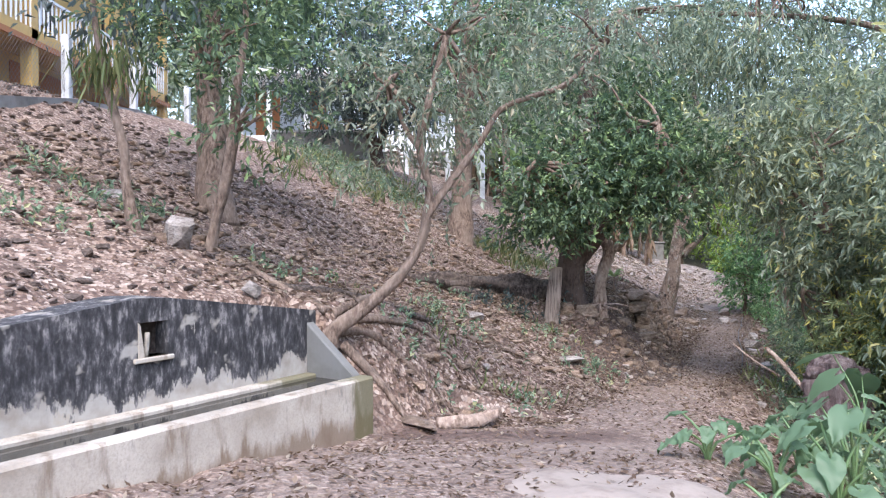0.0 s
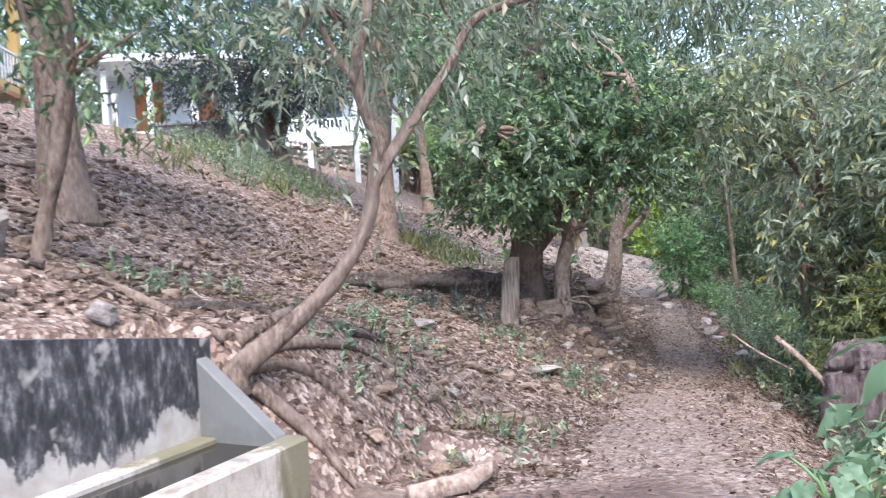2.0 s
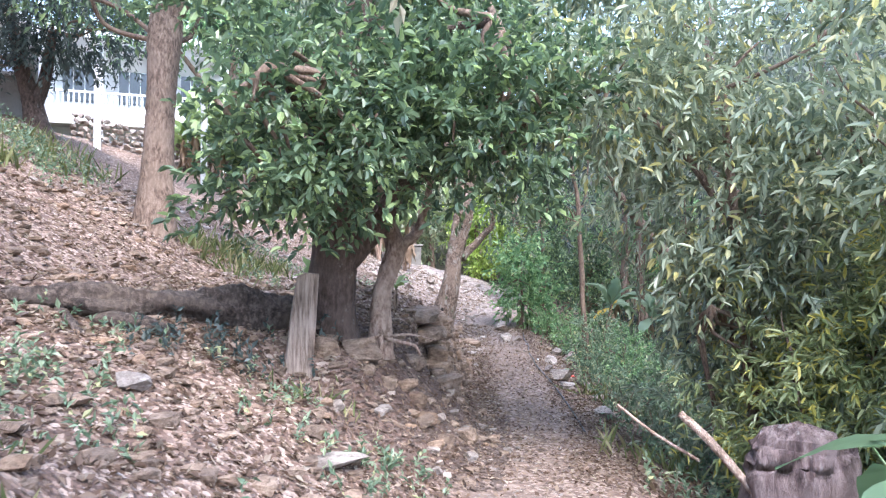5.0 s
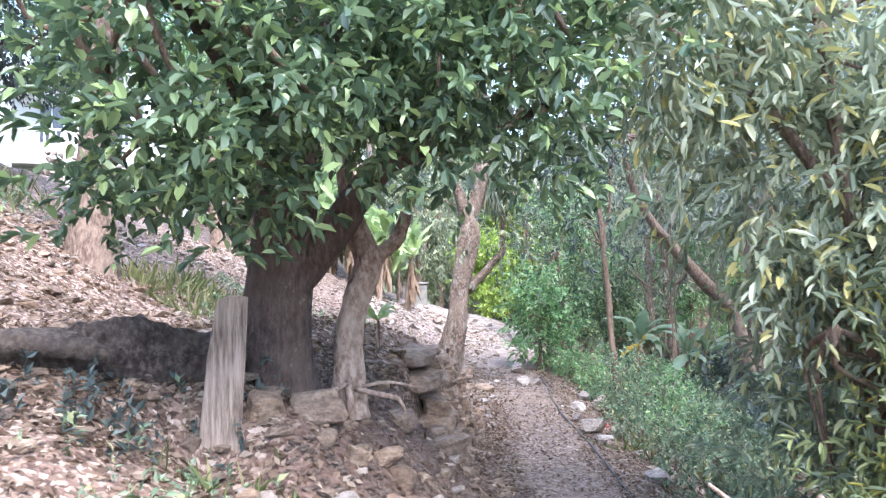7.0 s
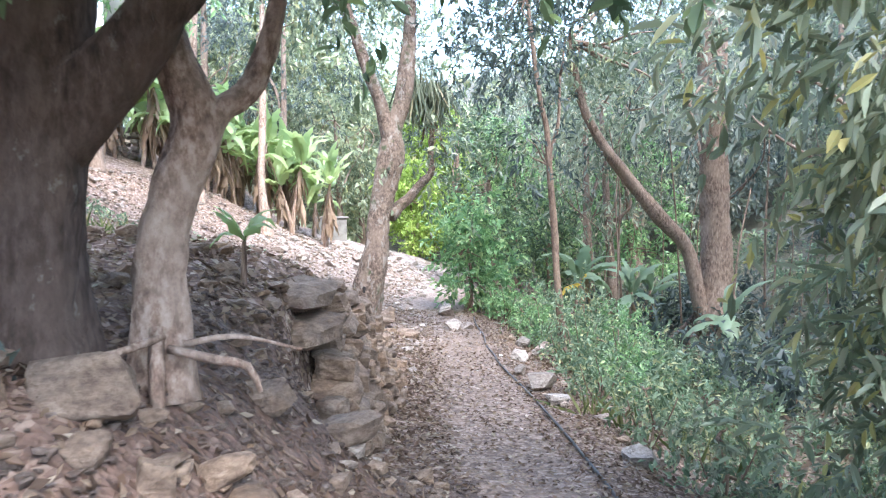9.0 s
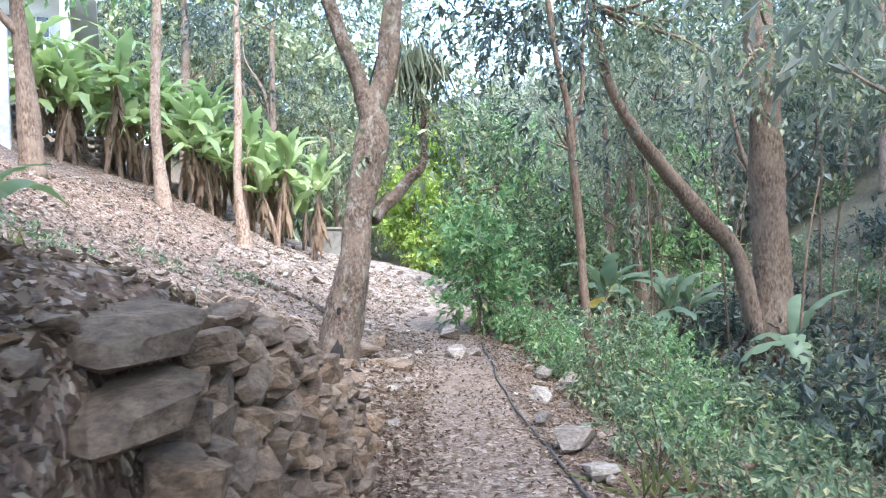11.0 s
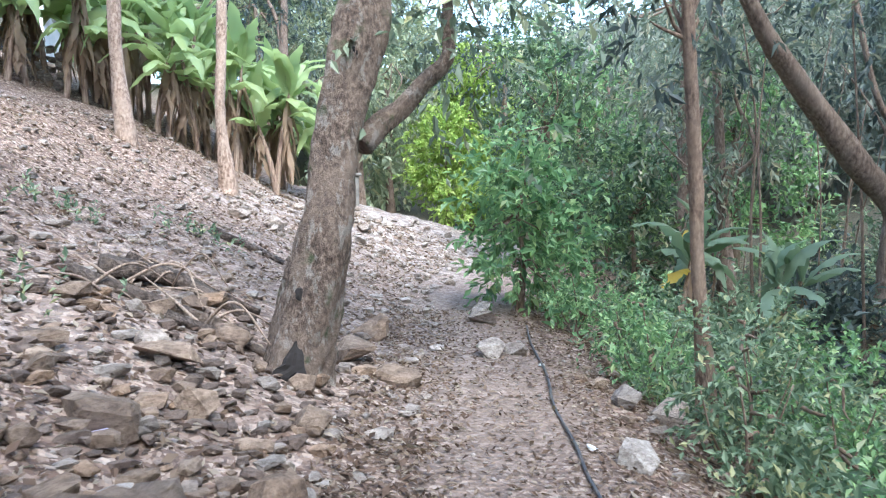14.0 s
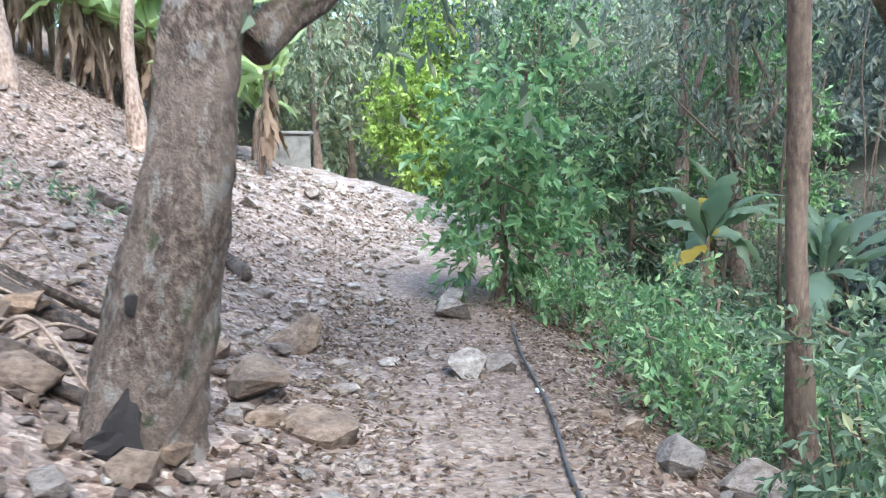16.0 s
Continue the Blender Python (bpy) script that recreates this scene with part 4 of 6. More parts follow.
def trough_wall_material():
    m, nt, b = material("mould_stained_plaster")
    pos = coords(nt)
    mp = coords(nt, (1, 1, 0.35))
    n1, n2, n3 = noise_tex(nt, mp, 3.4, 7.0, 0.6), noise_tex(nt, mp, 17.0, 6.0, 0.7), noise_tex(nt, pos, 6.0, 4.0)
    sx = nt.nodes.new("ShaderNodeSeparateXYZ")
    nt.links.new(pos, sx.inputs[0])
    edge = node(nt, "ShaderNodeMapRange")
    nt.links.new(sx.outputs[2], edge.inputs[0])
    for key, val in (("From Min", 0.22), ("From Max", 0.52), ("To Min", -0.26), ("To Max", 0.14)):
        edge.inputs[key].default_value = val
    s = nt.nodes.new("ShaderNodeMath")
    nt.links.new(edge.outputs[0], s.inputs[0]), nt.links.new(n1, s.inputs[1])
    s2 = node(nt, "ShaderNodeMath")
    s2.operation = "MULTIPLY_ADD"
    nt.links.new(n2, s2.inputs[0])
    s2.inputs[1].default_value = 0.55
    nt.links.new(s.outputs[0], s2.inputs[2])
    plaster = ramp(nt, n3, [(0.3, (0.26, 0.22, 0.18)), (0.6, (0.38, 0.35, 0.31)), (0.8, (0.34, 0.27, 0.18))])
    mould = ramp(nt, n2, [(0.34, (0.012, 0.011, 0.012)), (0.46, (0.03, 0.028, 0.03)), (0.55, (0.075, 0.07, 0.072)), (0.64, (0.24, 0.22, 0.21))])
    col = mix(nt, ramp(nt, s2.outputs[0], [(0.66, (0, 0, 0)), (0.7, (1, 1, 1))]), plaster, mould)
    col = mix(nt, ramp(nt, noise_tex(nt, pos, 4.2, 3.0), [(0.6, (0, 0, 0)), (0.66, (0.85, 0.85, 0.85))]), col, plaster)
    nt.links.new(col, b.inputs["Base Color"])
    b.inputs["Roughness"].default_value = 0.85
    bump(nt, b, n2, 0.5, 0.012)
    return m


def stained(name):
    """Pale cement with brown runs and grey blotches."""
    m, nt, b = material(name)
    runs, blot, grit = noise_tex(nt, coords(nt, (1, 1, 0.25)), 6.5, 7.0, 0.65), noise_tex(nt, coords(nt), 2.3, 6.0, 0.6), noise_tex(nt, coords(nt), 60.0, 4.0, 0.7)
    col = ramp(nt, blot, [(0.3, (0.5, 0.44, 0.37)), (0.5, (0.4, 0.345, 0.285)), (0.7, (0.27, 0.22, 0.17))])
    col = mix(nt, ramp(nt, runs, [(0.54, (0, 0, 0)), (0.66, (0.8, 0.8, 0.8))]), col, (0.17, 0.12, 0.08))
    col = mix(nt, ramp(nt, runs, [(0.3, (0.75, 0.75, 0.75)), (0.4, (0, 0, 0))]), col, (0.14, 0.135, 0.125))
    col = mix(nt, ramp(nt, grit, [(0.45, (0, 0, 0)), (0.7, (0.45, 0.45, 0.45))]), col, (0.2, 0.175, 0.15))
    # mud and rust climb the foot of the wall, moss grows by the outlet
    pos = coords(nt)
    sx = nt.nodes.new("ShaderNodeSeparateXYZ")
    nt.links.new(pos, sx.inputs[0])
    for axis_, lo, hi, tint in ((2, 0.1, -0.2, (0.17, 0.115, 0.075)), (1, 6.2, 6.75, (0.1, 0.088, 0.035))):
        reach = node(nt, "ShaderNodeMapRange")
        nt.links.new(sx.outputs[axis_], reach.inputs[0])
        for key, val in (("From Min", lo), ("From Max", hi), ("To Min", -0.25), ("To Max", 0.35)):
            reach.inputs[key].default_value = val
        edge = nt.nodes.new("ShaderNodeMath")
        nt.links.new(reach.outputs[0], edge.inputs[0]), nt.links.new(runs, edge.inputs[1])
        col = mix(nt, ramp(nt, edge.outputs[0], [(0.5, (0, 0, 0)), (0.68, (0.8, 0.8, 0.8))]), col, tint)
    nt.links.new(col, b.inputs["Base Color"])
    b.inputs["Roughness"].default_value = 0.88
    bump(nt, b, grit, 0.5, 0.008)
    return m


MOULD = trough_wall_material()
CEMENT = stained("pale_worn_cement")
CEMENT_GREY = plain("grey_stained_cement", (0.15, 0.145, 0.135), 0.85, (0.09, 0.085, 0.07), 0.8, 2.8)
V_END = 7.0
trough = thing("water_trough", (*(TROUGH_END), -0.2), "long concrete water trough with black mould-stained back wall", "trough")
n0, n1, nz0, nz1 = 1.5, 1.76, 0.6, 0.86
for outline in ([(-0.15, -0.4), (-0.15, 0.8), (0.7, 0.92), (n0, 1.03), (n0, -0.4)], [(n0, nz1), (n0, 1.03), (n1, 1.04), (n1, nz1)], [(n0, -0.4), (n0, nz0), (n1, nz0), (n1, -0.4)],
                [(n1, -0.4), (n1, 1.04), (2.73, 0.93), (4.2, 0.84), (V_END, 0.75), (V_END, -0.4)]):
    part_of("back_wall", prism(outline, trough_at, 0.0, 0.42), MOULD, trough)
# dark back panel puts the niche's inner shade into a surface colour
part_of("niche_back", prism([(n0, nz0), (n0, nz1), (n1, nz1), (n1, nz0)], trough_at, 0.15, 0.198), ROT_WOOD, trough, "dark panel standing for the niche's inner shade")
part_of("niche_sill", prism([(n0 - 0.04, nz0 - 0.035), (n0 - 0.04, nz0), (n1 + 0.04, nz0), (n1 + 0.04, nz0 - 0.035)], trough_at, -0.03, 0.14, 0.006), CEMENT, trough)
part_of("niche_frame", prism([(n1 - 0.05, nz0), (n1 - 0.015, nz1 - 0.02), (n1, nz1), (n1, nz0)], trough_at, -0.012, 0.13), CEMENT, trough)
part_of("niche_pipe", tube([(*trough_at(1.68, 0.02, 0.6), 0.018), (*trough_at(1.67, 0.02, 0.7), 0.018), (*trough_at(1.66, 0.03, 0.78), 0.018)], 8, 0.02), CEMENT, trough, smooth=True)
part_of("ledge", prism([(-0.02, -0.3), (-0.02, 0.235), (V_END, 0.235), (V_END, -0.3)], trough_at, -0.13, -0.003, 0.012), CEMENT, trough)
part_of("front_wall", prism([(-0.12, -0.4), (-0.12, 0.255), (V_END, 0.255), (V_END, -0.4)], trough_at, -0.72, -0.57, 0.018), CEMENT, trough)
part_of("end_wall", prism([(-0.001, -0.4), (-0.001, 0.7), (0.568, 0.25), (0.568, -0.4)], lambda a, u, z: trough_at(u, -a, z), -0.12, -0.02, 0.01), CEMENT_GREY, trough)
part_of("far_end_wall", prism([(0.001, -0.4), (0.001, 0.25), (0.568, 0.25), (0.568, -0.4)], lambda a, u, z: trough_at(u, -a, z), V_END - 0.12, V_END - 0.002), CEMENT_GREY, trough)


def water_material():
    m, nt, b = material("still_dark_water")
    b.inputs["Base Color"].default_value = (0.03, 0.027, 0.022, 1)
    b.inputs["Roughness"].default_value = 0.06
    b.inputs["IOR"].default_value = 1.33
    bump(nt, b, noise_tex(nt, coords(nt), 5.0, 2.0), 0.06, 0.01)
    return m


WATER = water_material()
wv = [trough_at(-0.02, -0.13, 0.2), trough_at(V_END - 0.1, -0.13, 0.2), trough_at(V_END - 0.1, -0.57, 0.2), trough_at(-0.02, -0.57, 0.2)]
solo("water", (np.array([v[:] for v in wv]), [(0, 1, 2), (0, 2, 3)]), WATER, tuple(wv[0]), "dark still water in the trough", "water", kind="structure")


# ---- stones ----
def hull(seed, n=15, flat=1.0):
    """An angular stone about one unit across."""
    r_ = np.random.default_rng(seed)
    bm = bmesh.new()
    for p in r_.uniform(-0.5, 0.5, (n, 3)):
        q_ = p / (np.abs(p) ** 3).sum() ** (1 / 3) * 0.5 * r_.uniform(0.8, 1.0)
        bm.verts.new((q_[0], q_[1], q_[2] * flat))
    out = bmesh.ops.convex_hull(bm, input=bm.verts[:])
    bmesh.ops.delete(bm, geom=list({g for g in out["geom_interior"] if isinstance(g, bmesh.types.BMVert)}), context="VERTS")
    bmesh.ops.recalc_face_normals(bm, faces=bm.faces[:])
    return from_bm(bm)


def big_stone(seed, flat):
    """A larger stone with broken edges."""
    v, f = hull(seed, 22, flat)
    bm = bmesh.new()
    vs = [bm.verts.new(p) for p in v]
    for t in f:
        bm.faces.new([vs[i] for i in t])
    bmesh.ops.dissolve_limit(bm, angle_limit=0.2, verts=bm.verts[:], edges=bm.edges[:])
    bmesh.ops.bevel(bm, geom=bm.edges[:], offset=0.03, segments=1, affect="EDGES", profile=0.5)
    return from_bm(bm)


def slab_stone(seed):
    """A blocky layered stone about one unit across, with chipped corners."""
    r_ = np.random.default_rng(seed)
    bm = bmesh.new()
    bmesh.ops.create_cube(bm, size=0.94)
    for v in bm.verts:
        v.co = Vector([c * r_.uniform(0.58, 1.06) for c in v.co]) + Vector(r_.uniform(-0.1, 0.1, 3))
    bmesh.ops.bevel(bm, geom=bm.edges[:], offset=r_.uniform(0.08, 0.17), segments=1, affect="EDGES", profile=0.5)
    for v in bm.verts:
        v.co += Vector(r_.uniform(-0.05, 0.05, 3))
    bmesh.ops.recalc_face_normals(bm, faces=bm.faces[:])
    bmesh.ops.triangulate(bm, faces=bm.faces[:])
    return from_bm(bm)


HULLS = [hull(500 + k, 14, (1.0, 0.8, 0.6, 0.9)[k % 4]) for k in range(12)]
ROCK_MESH = [mesh_of("rock", *h, STONE) for h in HULLS]
PALE_MESH = [mesh_of("pale_rock", *h, STONE_PALE) for h in HULLS[:6]]
BIG_MESH = [mesh_of("boulder", *(slab_stone(540 + k) if k % 3 else big_stone(540 + k, 0.9)), STONE) for k in range(9)]
WALL_MESH = [mesh_of("wall_stone", *(slab_stone(560 + k) if k % 2 else hull(560 + k, 16, 0.95)), STONE) for k in range(18)]
rng = np.random.default_rng(5)


def rock(x, y, size, meshes=ROCK_MESH, label="angular brown stone lying in dry leaves", group="stones on the bank and path", sink=0.3, z=None, turn=None, tilt=12, parent=None, name="rock"):
    ob = new(name, meshes[int(rng.integers(len(meshes)))])
    sx, sy, sz = size if isinstance(size, tuple) else tuple(size * rng.uniform((0.8, 0.6, 0.5), (1.25, 0.95, 0.85)))
    zz = hz(x, y) + sz * (0.5 - sink) if z is None else z
    place = Vector((x, y, zz))
    if parent:
        place = place - Vector(parent.location)
        ob.parent = parent
    a = rng.uniform(0, 360) if turn is None else turn
    ob.matrix_basis = pose(*place, rng.uniform(-tilt, tilt), rng.uniform(-tilt, tilt), a) @ Matrix.Diagonal((sx, sy, sz, 1))
    return ob if parent else tagged(ob, label, "rock", group)


def path_x(y):
    return float(soft(y, PATH_Y, PATH_X, 0.8))


# stones that stand out singly
for x, y, s in ((-2.62, 7.62, (0.5, 0.36, 0.4)), (-1.77, 6.98, (0.24, 0.14, 0.2)), (-3.6, 8.4, (0.5, 0.3, 0.14)), (-4.2, 7.0, (0.3, 0.2, 0.14)), (0.5, 9.0, (0.2, 0.14, 0.1)), (-0.25, 9.7, (0.2, 0.15, 0.12)), (0.46, 10.95, (0.3, 0.2, 0.16))):
    rock(x, y, s, PALE_MESH, "pale grey angular stone lying on the leafy slope", "pale stones on the slope", 0.2)
rock(1.8, 10.95, (0.62, 0.3, 0.1), PALE_MESH, "flat pale stone slab lying on the slope", "pale stones on the slope", 0.1, turn=20, tilt=8)
rock(-0.22, 7.02, (0.5, 0.3, 0.14), ROCK_MESH, "flat damp stone beside the trough", "stones on the bank and path", 0.3)
for x, y, s, t in ((2.42, 12.88, (0.5, 0.3, 0.26), -12), (2.88, 12.88, (0.34, 0.24, 0.16), 25), (3.0, 12.8, (0.22, 0.2, 0.26), 40), (2.1, 12.75, (0.3, 0.22, 0.24), 10), (3.2, 13.6, (0.36, 0.24, 0.2), -35), (3.0, 12.55, (0.3, 0.2, 0.18), 20),
                   (3.7, 14.0, (0.5, 0.3, 0.22), -40), (2.9, 12.4, (0.34, 0.24, 0.1), 10), (2.45, 12.6, (0.2, 0.16, 0.14), 60), (2.65, 12.65, (0.18, 0.15, 0.14), 0), (3.5, 12.8, (0.34, 0.22, 0.18), -50)):
    rock(x, y, s, BIG_MESH, "large layered brown stone set in the earth bank", "large stones in the bank", 0.36, turn=t, tilt=22, name="boulder")
for k in range(100):
    y = rng.uniform(11.3, 14.6)
    rock(path_x(y) - rng.uniform(0.3, 2.0), y, rng.uniform(0.05, 0.2), PALE_MESH if k % 3 == 0 else ROCK_MESH, "angular ochre-brown stone set in the dark earth", "stones in the earth bank")
for k in range(40):
    y = rng.uniform(9.5, 26)
    rock(path_x(y) + rng.uniform(0.75, 1.5), y, rng.uniform(0.07, 0.26), PALE_MESH if k % 3 == 0 else ROCK_MESH, "small stone at the footpath edge", "stones along the path edge")
for x, y, s in ((6.77, 16.6, 0.3), (6.23, 14.6, 0.28), (7.05, 17.35, 0.42), (7.89, 19.27, 0.3), (8.25, 22.36, 0.34), (8.57, 22.45, 0.24), (9.18, 24.7, 0.34), (8.68, 20.6, 0.3), (8.9, 20.3, 0.34), (9.0, 24.2, 0.42), (7.3, 18.2, 0.24)):
    rock(x, y, (s * 1.2, s, s * 0.8), PALE_MESH, "pale rounded stone at the footpath edge", "stones along the path edge", 0.25)
for k in range(75):
    y = rng.uniform(17.6, 22.6)
    rock(path_x(y) - rng.uniform(1.15, 3.4), y, rng.uniform(0.1, 0.34), PALE_MESH if k % 5 == 0 else ROCK_MESH, "grey-brown stone heaped beside the scarred tree", "stones by the scarred tree")
for x, y, s in ((6.95, 21.3, (0.5, 0.35, 0.2)), (6.75, 21.9, (0.6, 0.4, 0.3)), (5.2, 20.35, (0.5, 0.3, 0.24)), (4.9, 19.4, (0.5, 0.36, 0.34)), (5.6, 18.6, (0.34, 0.3, 0.4)), (6.0, 19.9, (0.34, 0.26, 0.2)), (5.3, 19.9, (0.4, 0.3, 0.26)), (7.2, 23.0, (0.6, 0.4, 0.26))):
    rock(x, y, s, WALL_MESH, "large grey-brown stone beside the scarred tree", "stones by the scarred tree", 0.35, tilt=24, name="boulder")
for k in range(45):
    y = rng.uniform(27.5, 34.5)
    d = -rng.uniform(0.3, 4.5)
    rock(path_x(y) + d, y, rng.uniform(0.12, 0.45), PALE_MESH, "pale broken stone on the rubble mound", "stones on the rubble mound")

# dry stone wall along the bank
wall = thing("dry_stone_wall", (4.3, 15.6, hz(4.3, 15.6) - 0.2), "rough dry stone retaining wall of stacked brown slabs", "stone wall")


def wall_top(y):
    return float(np.interp(y, (14.1, 14.8, 15.6, 16.3, 17.0, 17.6, 18.2), (-0.5, 0.1, 0.38, 0.22, -0.1, -0.4, -0.75)))


for course in range(16):
    y = 14.1 + rng.uniform(0, 0.2)
    while y < 18.2:
        near = y < 15.5
        ln = rng.uniform(0.15, 0.36) if near and course > 3 else rng.uniform(0.11, 0.25)
        hgt = rng.uniform(0.09, 0.16)
        z = -0.98 + course * 0.092 + rng.uniform(-0.03, 0.03)
        if z < wall_top(y) - 0.08:
            x = path_x(y) - 1.02 - 0.028 * course - rng.uniform(0, 0.12)
            rock(x, y + ln / 2, (ln * 1.2, rng.uniform(0.22, 0.36), hgt * rng.uniform(1.0, 1.35)), WALL_MESH, z=z + 0.07, turn=66 + rng.uniform(-25, 25), tilt=16, parent=wall, name="stone")
        y += ln * 0.9
for x, y, z, s in ((3.72, 15.0, 0.32, (0.8, 0.5, 0.22)), (3.72, 14.75, 0.1, (0.7, 0.45, 0.22)), (4.0, 15.5, 0.22, (0.5, 0.42, 0.2)), (3.9, 14.75, -0.3, (0.5, 0.4, 0.24)), (4.05, 15.0, -0.5, (0.55, 0.42, 0.26)), (4.3, 16.0, 0.02, (0.46, 0.36, 0.2))):
    rock(x, y, s, BIG_MESH, z=z, turn=60 + rng.uniform(-15, 15), tilt=6, parent=wall, name="stone")


def scatter_region(n, y0, y1, d0, d1, r_):
    y = r_.uniform(y0, y1, n)
    d = r_.uniform(d0, d1, n)
    x = soft(y, PATH_Y, PATH_X, 0.8) + d
    u = (x - TROUGH_END[0]) * INTO[0] + (y - TROUGH_END[1]) * INTO[1]
    keep = ~((y < 7.2) & (u < 0.5) & (u > -0.8) & (d < 0)) & ~((y > 11.3) & (y < 14.3) & (d > -2.0) & (d < -0.4) & (r_.uniform(0, 1, n) < 0.6))
    return x[keep], y[keep]


def gravel(n, y0, y1, d0, d1, lo, hi, seed):
    """Loose small stones lying on the ground, joined."""
    r_ = np.random.default_rng(seed)
    x, y = scatter_region(n, y0, y1, d0, d1, r_)
    z, n = height(x, y), len(x)
    vs, fs, off = [], [], 0
    kind = r_.integers(0, len(HULLS), n)
    s = lo + (hi - lo) * r_.uniform(0, 1, n) ** 2.5
    a = r_.uniform(0, 6.28, n)
    for i in range(n):
        v, f = HULLS[kind[i]]
        c, si = math.cos(a[i]), math.sin(a[i])
        w = v * (s[i] * 1.2, s[i] * 0.8, s[i] * 0.6)
        vs.append(np.stack([w[:, 0] * c - w[:, 1] * si + x[i], w[:, 0] * si + w[:, 1] * c + y[i], w[:, 2] + z[i] + s[i] * 0.12], -1))
        fs.append(f + off)
        off += len(v)
    return np.concatenate(vs), np.concatenate(fs)


solo("loose_stones", gravel(4600, 3.5, 14, -13, -3.2, 0.03, 0.15, 7), STONE_DARK, (0, 0, 0), "dark brown angular scree on the upper slope", "stones", kind="stuff")
# the earth bank's shade is put into its gravel by the darker stone
solo("loose_stones", join([gravel(9000, 11.3, 14.4, -2.0, -0.3, 0.012, 0.075, 6), gravel(1300, 17.4, 22.6, -4.5, -1.2, 0.03, 0.16, 8)]), STONE_DARK, (0, 0, 0), "small dark stones in earth bank and heap, bank shade in colour", "stones", kind="stuff")
solo("loose_stones", join([gravel(3400, 7.5, 20, -9, -1.2, 0.03, 0.22, 1), gravel(1100, 2, 11, -7, 1.4, 0.02, 0.07, 2)]), STONE, (0, 0, 0), "loose brown stones scattered over the leafy slope", "stones", kind="stuff")
solo("loose_stones", join([gravel(2600, 18, 34, -8, -0.6, 0.04, 0.2, 3), gravel(1100, 9, 26, -1.0, 1.3, 0.015, 0.06, 4)]), STONE_PALE, (0, 0, 0), "loose pale stones scattered over slope and path", "stones", kind="stuff")


def litter(n, y0, y1, d0, d1, size, seed):
    """Fallen leaves lying on the ground."""
    r_ = np.random.default_rng(seed)
    x, y = scatter_region(n, y0, y1, d0, d1, r_)
    n = len(x)
    e = 0.05
    # few leaves stay on the trodden middle of the path
    away = np.abs(x - soft(y, PATH_Y, PATH_X, 0.8) + 0.1 * wob(x, y, 1.7, 5))
    damp = (y > 6.35) & (y < 7.25) & (x > -0.7) & (x < 1.9)
    keep = ((~damp) | (r_.uniform(0, 1, n) < 0.15)) & ((away > 0.42) | (r_.uniform(0, 1, n) < 0.4) | (y < 6))
    scree = (x < -2.2) & (y < 12.5)
    heap = (y > 17.4) & (y < 22.6) & (x < soft(y, PATH_Y, PATH_X, 0.8) - 1.3)
    keep &= (~heap) | (r_.uniform(0, 1, len(x)) < 0.45)
    keep &= (~scree) | (r_.uniform(0, 1, len(x)) < 0.3)
    x, y = x[keep], y[keep]
    n = len(x)
    z = height(x, y)
    nx, ny = -(height(x + e, y) - z) / e, -(height(x, y + e) - z) / e
    up = unit(np.stack([nx, ny, np.ones(n)], -1) + 0.35 * r_.standard_normal((n, 3)))
    a = r_.uniform(0, 6.28, n)
    d = np.stack([np.cos(a), np.sin(a), np.zeros(n)], -1)
    d = unit(d - up * (d * up).sum(-1, keepdims=True))
    ln = size * r_.uniform(0.5, 1.4, n)
    return leaf_geo(np.stack([x, y, z + r_.uniform(0.004, 0.03, n)], -1), d, up, ln, ln * r_.uniform(0.3, 0.6, n), r_.uniform(-0.3, 0.3, (n, 1)))


solo("leaf_litter", join([litter(30000, 6.5, 20, -8, -0.6, 0.07, 11), litter(15000, 2.0, 12.5, -4.5, 1.8, 0.055, 12)]), LITTER, (0, 0, 0), "dry brown and tan leaves covering the slope", "leaf litter", kind="stuff")
solo("leaf_litter", join([litter(22000, 11.5, 25, -1.2, 1.3, 0.05, 13), litter(22000, 18, 33, -8, -1, 0.066, 14), litter(12000, 12, 18.5, -5, -1, 0.06, 15)]), LITTER, (0, 0, 0), "dry pale leaves covering path and bank", "leaf litter", kind="stuff")
solo("leaf_litter", litter(22000, 3, 30, 1.2, 9, 0.11, 16), LITTER, (0, 0, 0), "dry leaves under the stream side plants", "leaf litter", kind="stuff")


# ---- undergrowth ----
def herbs(n, y0, y1, d0, d1, tall, size, n_leaf, seed, aspect=0.45, droop=0.15, spread=0.9):
    r_ = np.random.default_rng(seed)
    # plants stand in patches
    cx, cy = scatter_region(max(6, n // 22), y0, y1, d0, d1, r_)
    k = r_.integers(0, len(cx), n)
    x, y = cx[k] + 0.28 * r_.standard_normal(n), cy[k] + 0.28 * r_.standard_normal(n)
    keep = (np.abs(x - soft(y, PATH_Y, PATH_X, 0.8)) > 0.7)
    x, y = x[keep], y[keep]
    p = np.stack([x, y, height(x, y)], -1)
    d = np.array([0, 0, 1.0]) + 0.28 * r_.standard_normal(p.shape)
    return sprays(r_, p, d, n_leaf, tall, size, aspect, droop, spread)


